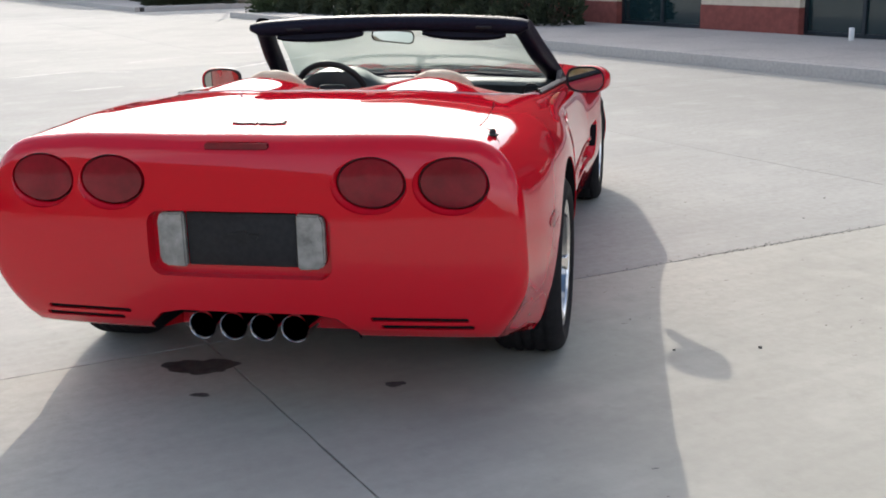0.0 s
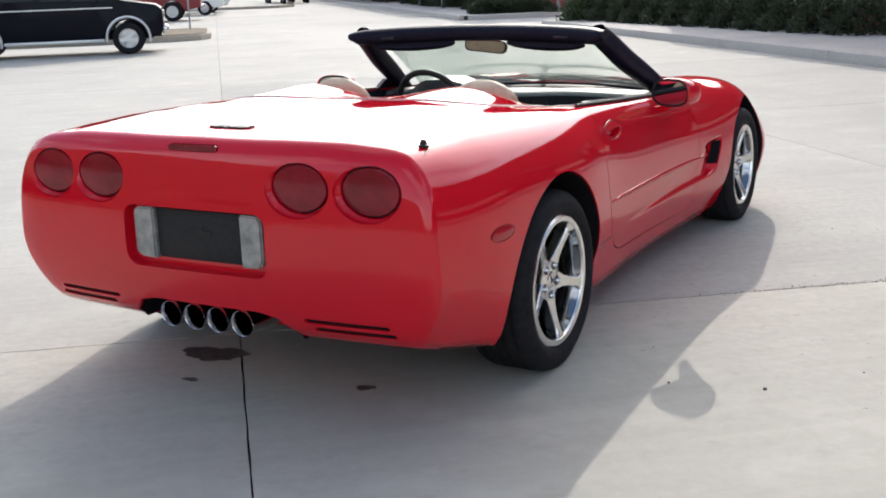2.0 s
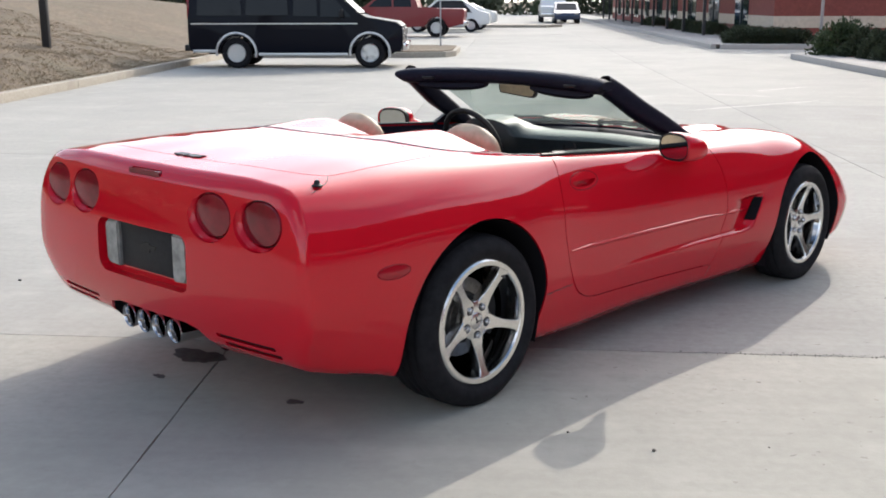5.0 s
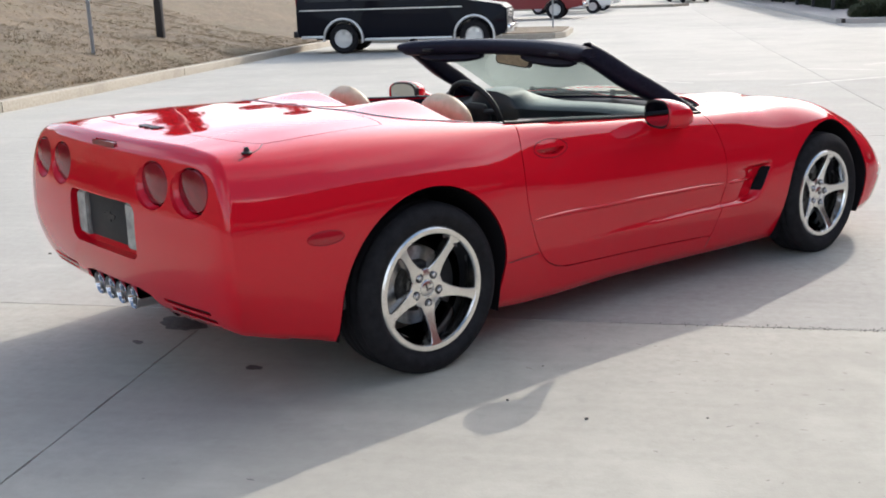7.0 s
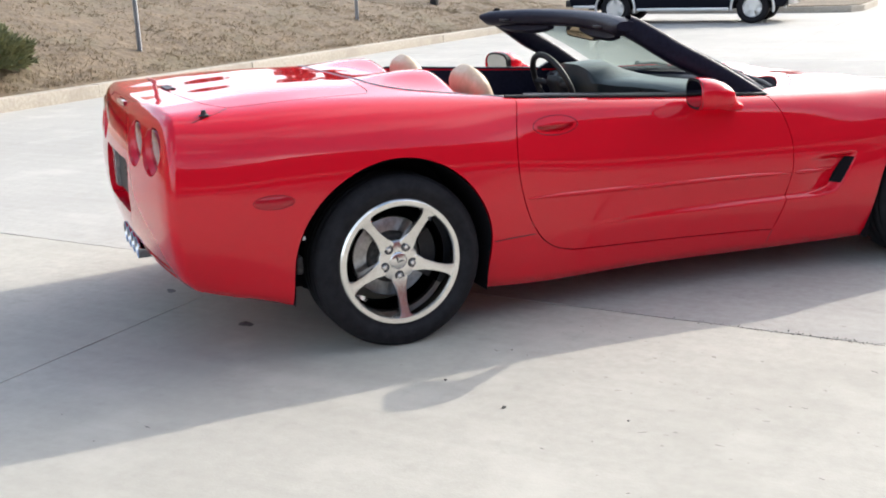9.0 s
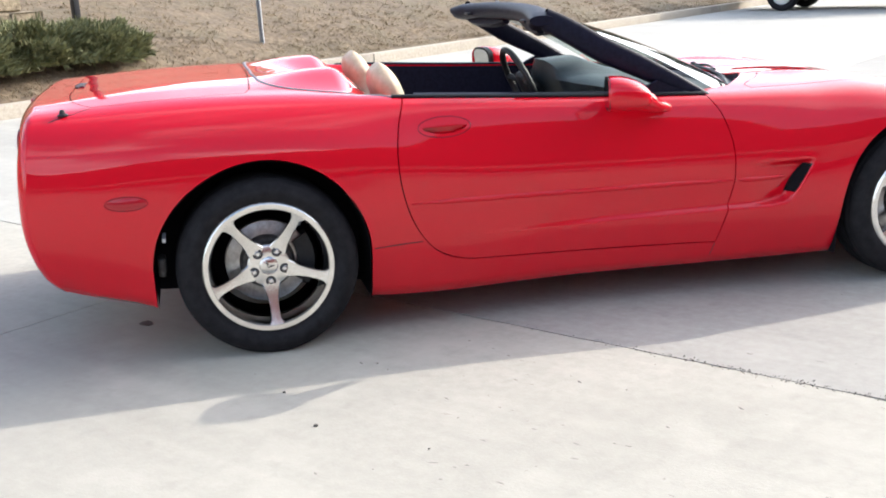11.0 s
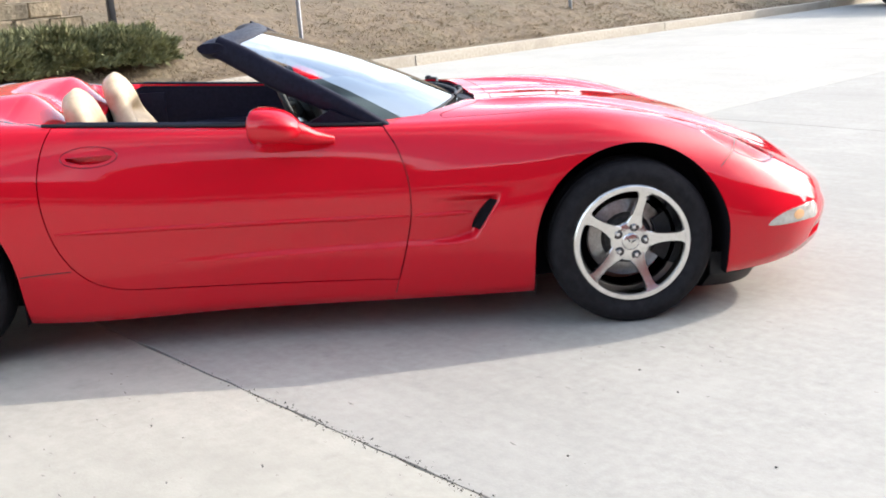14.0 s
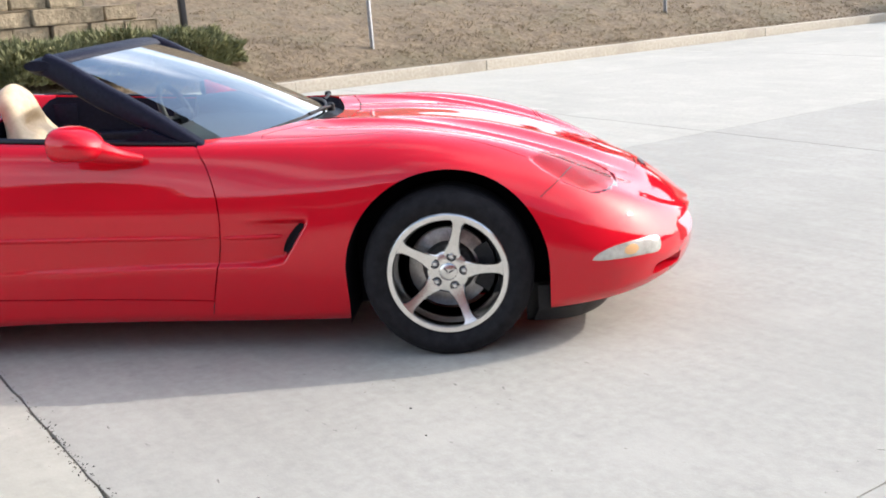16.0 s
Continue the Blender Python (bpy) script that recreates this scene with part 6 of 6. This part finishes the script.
# vehicles
def road_wheel(parent, x, y, r, w, side):
    bm = lathe([(-w / 2, r * 0.62), (-w / 2 - 0.01, r * 0.85), (-w / 2 + 0.03, r), (w / 2 - 0.03, r), (w / 2 + 0.01, r * 0.85), (w / 2, r * 0.62), (w / 2 - 0.02, r * 0.60), (-w / 2, r * 0.60), (-w / 2, r * 0.62)], 36, "X")
    t = part("wheel", bm, M["rubber"], parent, "black road tyre on an alloy rim")
    t.matrix_basis = Matrix.Translation((x, y, r)) @ (Matrix() if side > 0 else Matrix.Rotation(math.pi, 4, "Z"))
    bm = lathe([(w / 2 - 0.06, 0.001), (w / 2 - 0.03, 0.05), (w / 2 - 0.035, r * 0.25), (w / 2 - 0.07, r * 0.28), (w / 2 - 0.075, r * 0.5), (w / 2 - 0.02, r * 0.55), (w / 2 + 0.002, r * 0.60), (w / 2 - 0.02, r * 0.63)], 32, "X")
    for k in range(5):
        a = Matrix.Rotation(2 * math.pi * k / 5, 4, "X")
        box(bm, (0.03, 0.085, r * 0.34), a @ Matrix.Translation((w / 2 - 0.035, 0, r * 0.39)))
    part("rim", bm, M["silver"], t, "silver alloy rim")
    return t


def shell(outline, half, z_in, lean, bevel=0.05):
    """A vehicle body from its side outline: wide below, leaning in above z_in."""
    bm = prism(outline, "X", -half, half)
    es = {e for f in bm.faces if len(f.verts) > 4 for e in f.edges}
    bmesh.ops.bevel(bm, geom=list(es), offset=bevel, segments=3, affect="EDGES", profile=0.5)
    bmesh.ops.triangulate(bm, faces=[f for f in bm.faces if len(f.verts) > 4])
    for v in bm.verts:
        if v.co.z > z_in:
            v.co.x *= 1 - lean * (v.co.z - z_in)
    return bm


def arc(y, z, r, a0=180, a1=0, n=12):
    return [(y + r * math.cos(radians(a)), z + r * math.sin(radians(a))) for a in np.linspace(a0, a1, n)]


def van(m):
    t = thing("van", m)
    tagged(t, "dark navy conversion van with silver trim, parked across the lot", "van")
    wb, wr = 3.30, 0.37
    low = [(-1.15, 0.42)] + arc(0, wr, 0.46)[0:] + [(0.5, 0.36), (wb - 0.5, 0.36)] + arc(wb, wr, 0.46) + [(wb + 0.75, 0.40)]
    top = [(wb + 0.82, 0.62), (wb + 0.80, 1.02), (wb + 0.66, 1.12), (wb - 0.10, 1.24), (wb - 0.28, 1.30), (wb - 1.02, 1.98), (wb - 1.30, 2.08), (0.8, 2.12), (-0.85, 2.08), (-1.10, 1.98), (-1.18, 1.2), (-1.18, 0.6)]
    part("body", shell(low + top, 0.98, 1.15, 0.10, 0.04), M["van_paint"], t, "dark navy van body", flat=False, angle=30)
    for s in (-1, 1):
        x = lambda z: s * 0.984 * (1 - 0.10 * max(0, z - 1.15))
        for y0, y1, z0, z1 in ((-0.95, 0.15, 1.28, 1.86), (0.25, 1.30, 1.28, 1.86), (1.42, 2.02, 1.26, 1.86)):
            bm = bmesh.new()
            grid(bm, [[(x(z0) + s * 0.004, y0, z0), (x(z0) + s * 0.004, y1, z0)], [(x(z1) + s * 0.006, y0 + 0.03, z1), (x(z1) + s * 0.006, y1 - 0.03, z1)]])
            part("window", thicken(bm, 0.012), M["tinted"], t, "dark tinted side window", flat=True)
        bm = bmesh.new()
        grid(bm, [[(x(1.24) + s * 0.004, 2.10, 1.24), (x(1.24) + s * 0.004, 2.86, 1.24)], [(x(1.86) + s * 0.006, 2.10, 1.86), (x(1.86) + s * 0.006, 2.28, 1.86)]])
        part("window", thicken(bm, 0.012), M["tinted"], t, "dark front side window", flat=True)
        for y in (0.0, wb):
            ring = [(s * 0.995, y + 0.49 * math.cos(radians(a)), wr + 0.49 * math.sin(radians(a))) for a in range(-12, 193, 8)]
            part("arch_trim", tube(ring, 0.032, 8), M["silver"], t, "silver wheel-arch flare")
            road_wheel(t, s * 0.86, y, wr, 0.24, s)
        part("running_board", bm_box((0.12, 2.20, 0.07), Matrix.Translation((s * 0.99, wb / 2, 0.34)), 0.02), M["silver"], t, "silver running board")
        part("rear_skirt", bm_box((0.06, 0.6, 0.07), Matrix.Translation((s * 0.975, -0.78, 0.42)), 0.02), M["silver"], t)
        part("pinstripe", bm_box((0.006, 4.1, 0.028), Matrix.Translation((s * 0.984, 0.95, 1.08))), M["silver"], t, "silver coachline", flat=True)
        part("door_mirror", bm_box((0.16, 0.10, 0.20), Matrix.Translation((s * 1.08, 2.62, 1.33)), 0.03), M["trim"], t)
        part("headlamp", bm_box((0.34, 0.08, 0.17), Matrix.Translation((s * 0.74, wb + 0.80, 0.88)), 0.02), M["clear"], t)
        part("tail_lamp", bm_box((0.08, 0.06, 0.50), Matrix.Translation((s * 0.90, -1.17, 1.45)), 0.01), M["lens"], t)
    bm = bmesh.new()
    grid(bm, [[(-0.86, wb - 0.27, 1.335), (0.86, wb - 0.27, 1.335)], [(-0.80, wb - 0.98, 1.975), (0.80, wb - 0.98, 1.975)]])
    part("windscreen", thicken(bm, 0.012), M["tinted"], t, "raked windscreen", flat=True)
    g = part("grille", bm_box((1.12, 0.06, 0.20), Matrix.Translation((0, wb + 0.81, 0.88)), 0.01), M["trim"], t)
    for k in range(3):
        part("grille_bar", bm_box((1.12, 0.02, 0.022), Matrix.Translation((0, wb + 0.845, 0.81 + 0.07 * k)), 0.004), M["chrome"], g)
    part("bumper", bm_box((1.92, 0.14, 0.20), Matrix.Translation((0, wb + 0.86, 0.53)), 0.04, 3), M["chrome"], t, "chrome front bumper")
    part("bumper", bm_box((1.90, 0.14, 0.16), Matrix.Translation((0, -1.22, 0.50)), 0.03), M["trim"], t)
    part("underbody", bm_box((1.5, 4.6, 0.16), Matrix.Translation((0, 1.55, 0.42))), M["dark"], t)
    return t


YAW = lambda u, v, a, k=1.0: LOT @ Matrix.Translation((u, v, 0)) @ Matrix.Rotation(radians(a), 4, "Z") @ Matrix.Diagonal((k, k, k, 1))
van(YAW(-5.42, 21.95, -88, 0.93))


def pickup(m, paint, label):
    t = thing("pickup_truck", m)
    tagged(t, label, "truck")
    wb, wr = 3.5, 0.40
    low = [(-1.15, 0.55)] + arc(0, wr, 0.5) + [(0.55, 0.48), (wb - 0.55, 0.48)] + arc(wb, wr, 0.5) + [(wb + 0.85, 0.5)]
    top = [(wb + 0.9, 0.7), (wb + 0.85, 1.12), (wb - 0.35, 1.24), (wb - 1.05, 1.82), (wb - 1.3, 1.86), (1.15, 1.86), (0.95, 1.80), (0.82, 1.22), (-1.12, 1.20), (-1.18, 1.1)]
    part("body", shell(low + top, 0.96, 1.2, 0.16, 0.04), M[paint], t, angle=30)
    for s in (-1, 1):
        x = lambda z: s * 0.962 * (1 - 0.16 * max(0, z - 1.2))
        for y0, y1, z0, z1, d0, d1 in ((1.08, 1.85, 1.28, 1.74, 0.04, 0.0), (1.93, 2.95, 1.28, 1.74, 0.0, 0.52)):
            bm = bmesh.new()
            grid(bm, [[(x(z0) + s * 0.004, y0, z0), (x(z0) + s * 0.004, y1, z0)], [(x(z1) + s * 0.006, y0 + d0, z1), (x(z1) + s * 0.006, y1 - d1, z1)]])
            part("window", thicken(bm, 0.012), M["tinted"], t, flat=True)
        for y in (0.0, wb):
            road_wheel(t, s * 0.85, y, wr, 0.26, s)
        part("tail_lamp", bm_box((0.10, 0.06, 0.36), Matrix.Translation((s * 0.88, -1.16, 0.98)), 0.01), M["lens"], t)
    part("bumper", bm_box((1.8, 0.16, 0.18), Matrix.Translation((0, -1.24, 0.58)), 0.03), M["chrome"], t)
    part("bumper", bm_box((1.8, 0.16, 0.22), Matrix.Translation((0, wb + 0.92, 0.58)), 0.03), M["chrome"], t)
    return t


pickup(YAW(-2.15, 45.0, 88), "truck_paint", "red pickup truck parked beyond the island")


def saloon(m, paint, label, name="parked_car", high=1.45):
    t = thing(name, m)
    tagged(t, label, "car")
    wb, wr = 2.7, 0.33
    low = [(-0.9, 0.40)] + arc(0, wr, 0.40) + [(0.45, 0.26), (wb - 0.45, 0.26)] + arc(wb, wr, 0.40) + [(wb + 0.82, 0.32)]
    top = [(wb + 0.88, 0.55), (wb + 0.80, 0.74), (wb - 0.15, 0.93), (wb - 0.95, high - 0.06), (wb - 1.4, high), (0.45, high - 0.03), (-0.35, 1.02), (-0.88, 0.96), (-0.95, 0.65)]
    part("body", shell(low + top, 0.88, 0.9, 0.22, 0.05), M[paint], t, angle=30)
    for s in (-1, 1):
        x = lambda z: s * 0.882 * (1 - 0.22 * max(0, z - 0.9))
        bm = bmesh.new()
        z1 = high - 0.10
        grid(bm, [[(x(0.97) + s * 0.004, -0.05, 0.97), (x(0.97) + s * 0.004, wb - 0.35, 0.97)], [(x(z1) + s * 0.006, 0.45, z1), (x(z1) + s * 0.006, wb - 1.05, z1)]])
        part("window", thicken(bm, 0.012), M["tinted"], t, flat=True)
        for y in (0.0, wb):
            road_wheel(t, s * 0.78, y, wr, 0.2, s)
        part("headlamp", bm_box((0.32, 0.06, 0.12), Matrix.Translation((s * 0.62, wb + 0.82, 0.66)), 0.02), M["clear"], t)
    bm = bmesh.new()
    grid(bm, [[(-0.72, wb - 0.17, 0.965), (0.72, wb - 0.17, 0.965)], [(-0.62, wb - 0.92, high - 0.08), (0.62, wb - 0.92, high - 0.08)]])
    part("windscreen", thicken(bm, 0.012), M["tinted"], t, flat=True)
    return t


saloon(YAW(-0.9, 53.0, 88), "white_paint", "white car parked far across the lot", high=1.65)
saloon(YAW(-0.6, 58.0, 88), "silver", "pale silver car parked far across the lot")
saloon(YAW(5.0, 76.5, 180), "blue_paint", "dark blue car standing in the far drive")
pickup(YAW(4.3, 82.5, 180), "white_paint", "white pickup truck standing in the far drive")

# ground marks: worn paint, oil, grit
def streak(u0, v0, u1, v1, wide, seed):
    r = random.Random(seed)
    d = Vector((u1 - u0, v1 - v0))
    n = Vector((-d.y, d.x)).normalized()
    k = max(6, int(d.length / 0.12))
    a, b = [], []
    for i in range(k + 1):
        s = i / k
        w = wide * (0.35 + 0.65 * r.random()) * min(1, 4 * s + 0.2, 4 * (1 - s) + 0.2)
        j = r.uniform(-0.2, 0.2) * wide
        p = Vector((u0, v0)) + d * s + n * j
        a.append((*(p + n * w / 2), 0.0025))
        b.append((*(p - n * w / 2), 0.0025))
    bm = bmesh.new()
    grid(bm, [a, b])
    ob = part("worn_line", bm, M["line"], flat=True)
    ob.matrix_world = LOT
    return tagged(ob, "worn white paint line on the concrete", "road marking", kind="structure")


for k, q in enumerate(((0.5, 12.0, 1.67, 12.34), (1.7, 12.1, 2.2, 11.7), (0.94, 9.8, 1.62, 9.9), (3.29, 11.11, 5.56, 12.73), (3.91, 14.1, 5.12, 13.38), (5.0, 14.6, 6.1, 15.6), (-3.4, 6.35, -2.7, 6.42), (2.4, 13.2, 3.4, 13.6))):
    streak(*q, 0.09, k)


def stain(x, y, rx, ry, seed, material="oil", label="dark oil stain on the concrete", z=0.002):
    r = random.Random(seed)
    ph = [r.uniform(0, 6.28) for _ in range(4)]
    o = []
    for i in range(48):
        a = 2 * math.pi * i / 48
        k = 1 + 0.16 * math.sin(2 * a + ph[0]) + 0.12 * math.sin(3 * a + ph[1]) + 0.07 * math.sin(7 * a + ph[2]) + 0.04 * math.sin(13 * a + ph[3])
        o.append((x + rx * k * math.cos(a), y + ry * k * math.sin(a)))
    bm = bmesh.new()
    bm.faces.new([bm.verts.new((*p, z)) for p in o])
    return tagged(part("oil_stain", bm, M[material], flat=True), label, "stain", kind="structure")


stain(-0.37, -0.40, 0.12, 0.085, 1)
stain(0.375, -0.475, 0.035, 0.025, 2)
stain(-0.26, -0.66, 0.03, 0.02, 3)
rr = np.random.default_rng(8)


def pebble(x, y, s, seed):
    r = random.Random(seed)
    bm = bmesh.new()
    bmesh.ops.create_icosphere(bm, subdivisions=1, radius=s)
    for v in bm.verts:
        v.co *= r.uniform(0.75, 1.2)
        v.co.z *= 0.6
    ob = part("pebble", bm, M["joint"], flat=True)
    ob.location = (x, y, s * 0.4)
    return tagged(ob, "small dark pebble lying on the concrete", "pebble", "pebbles")


for k, (x, y, s) in enumerate(((1.629, 0.057, 0.011), (1.318, -0.01, 0.008), (2.02, 2.19, 0.006), (2.20, 2.73, 0.007), (1.15, 0.33, 0.005), (1.4, 2.55, 0.006), (1.62, 2.62, 0.005), (-2.2, -0.3, 0.014), (-2.6, 0.4, 0.012), (-1.3, -1.6, 0.01), (2.6, 0.9, 0.006), (1.9, 0.35, 0.005))):
    pebble(x, y, 0.75 * s, k)


def joint_grit():
    """Crumbs broken out along the wide joint beside the car."""
    verts, faces = [], []
    for _ in range(260):
        u = rr.choice((rr.uniform(1.2, 4.0), rr.normal(2.75, 0.25), rr.normal(2.1, 0.2)))
        v = 0.15 - 0.04 * u + rr.normal(0, 0.012)
        s = rr.uniform(0.0015, 0.0045)
        b = len(verts)
        p = np.array((u, v, 0.001))
        for q in ((1, 0, 0), (-0.5, 0.87, 0), (-0.5, -0.87, 0), (0, 0, 1)):
            verts.append(tuple(p + s * (np.array(q) + rr.normal(0, 0.25, 3))))
        faces += [(b, b + 1, b + 3), (b + 1, b + 2, b + 3), (b + 2, b, b + 3)]
    me = bpy.data.meshes.new("joint_grit")
    me.from_pydata(verts, [], faces)
    ob = part("joint_grit", me, M["joint"], flat=True)
    ob.matrix_world = LOT
    return tagged(ob, "dark crumbs of concrete along the joint", "grit", kind="stuff")


joint_grit()


def concrete_pits():
    """Small pits, chips and trowel nicks scattered over the panels beside the car, thicker in drifts."""
    r = np.random.default_rng(44)
    verts, faces = [], []
    while len(faces) < 520:
        x, y = r.uniform(1.0, 4.6), r.uniform(-3.2, 5.0)
        if noise.noise((x * 0.9, y * 0.9, 2)) < r.uniform(-0.3, 0.5):
            continue
        p = LOT.inverted() @ Vector((x, y, 0))
        long, wide = 0.004 + 0.016 * r.random() ** 3, r.uniform(0.0015, 0.0042)
        turn = r.normal(0, 0.25)
        c, d = math.cos(turn), math.sin(turn)
        b = len(verts)
        for i in range(6):
            a = math.pi * i / 3 + r.uniform(-0.3, 0.3)
            e, f = long * math.cos(a) * r.uniform(0.6, 1), wide * math.sin(a) * r.uniform(0.6, 1)
            verts.append((p.x + e * c - f * d, p.y + e * d + f * c, 0.0012))
        faces.append(tuple(range(b, b + 6)))
    me = bpy.data.meshes.new("concrete_pits")
    me.from_pydata(verts, [], faces)
    ob = part("concrete_pits", me, M["pit"], flat=True)
    ob.matrix_world = LOT
    return tagged(ob, "small dark pits and chips in the concrete", "pits", kind="stuff")


concrete_pits()
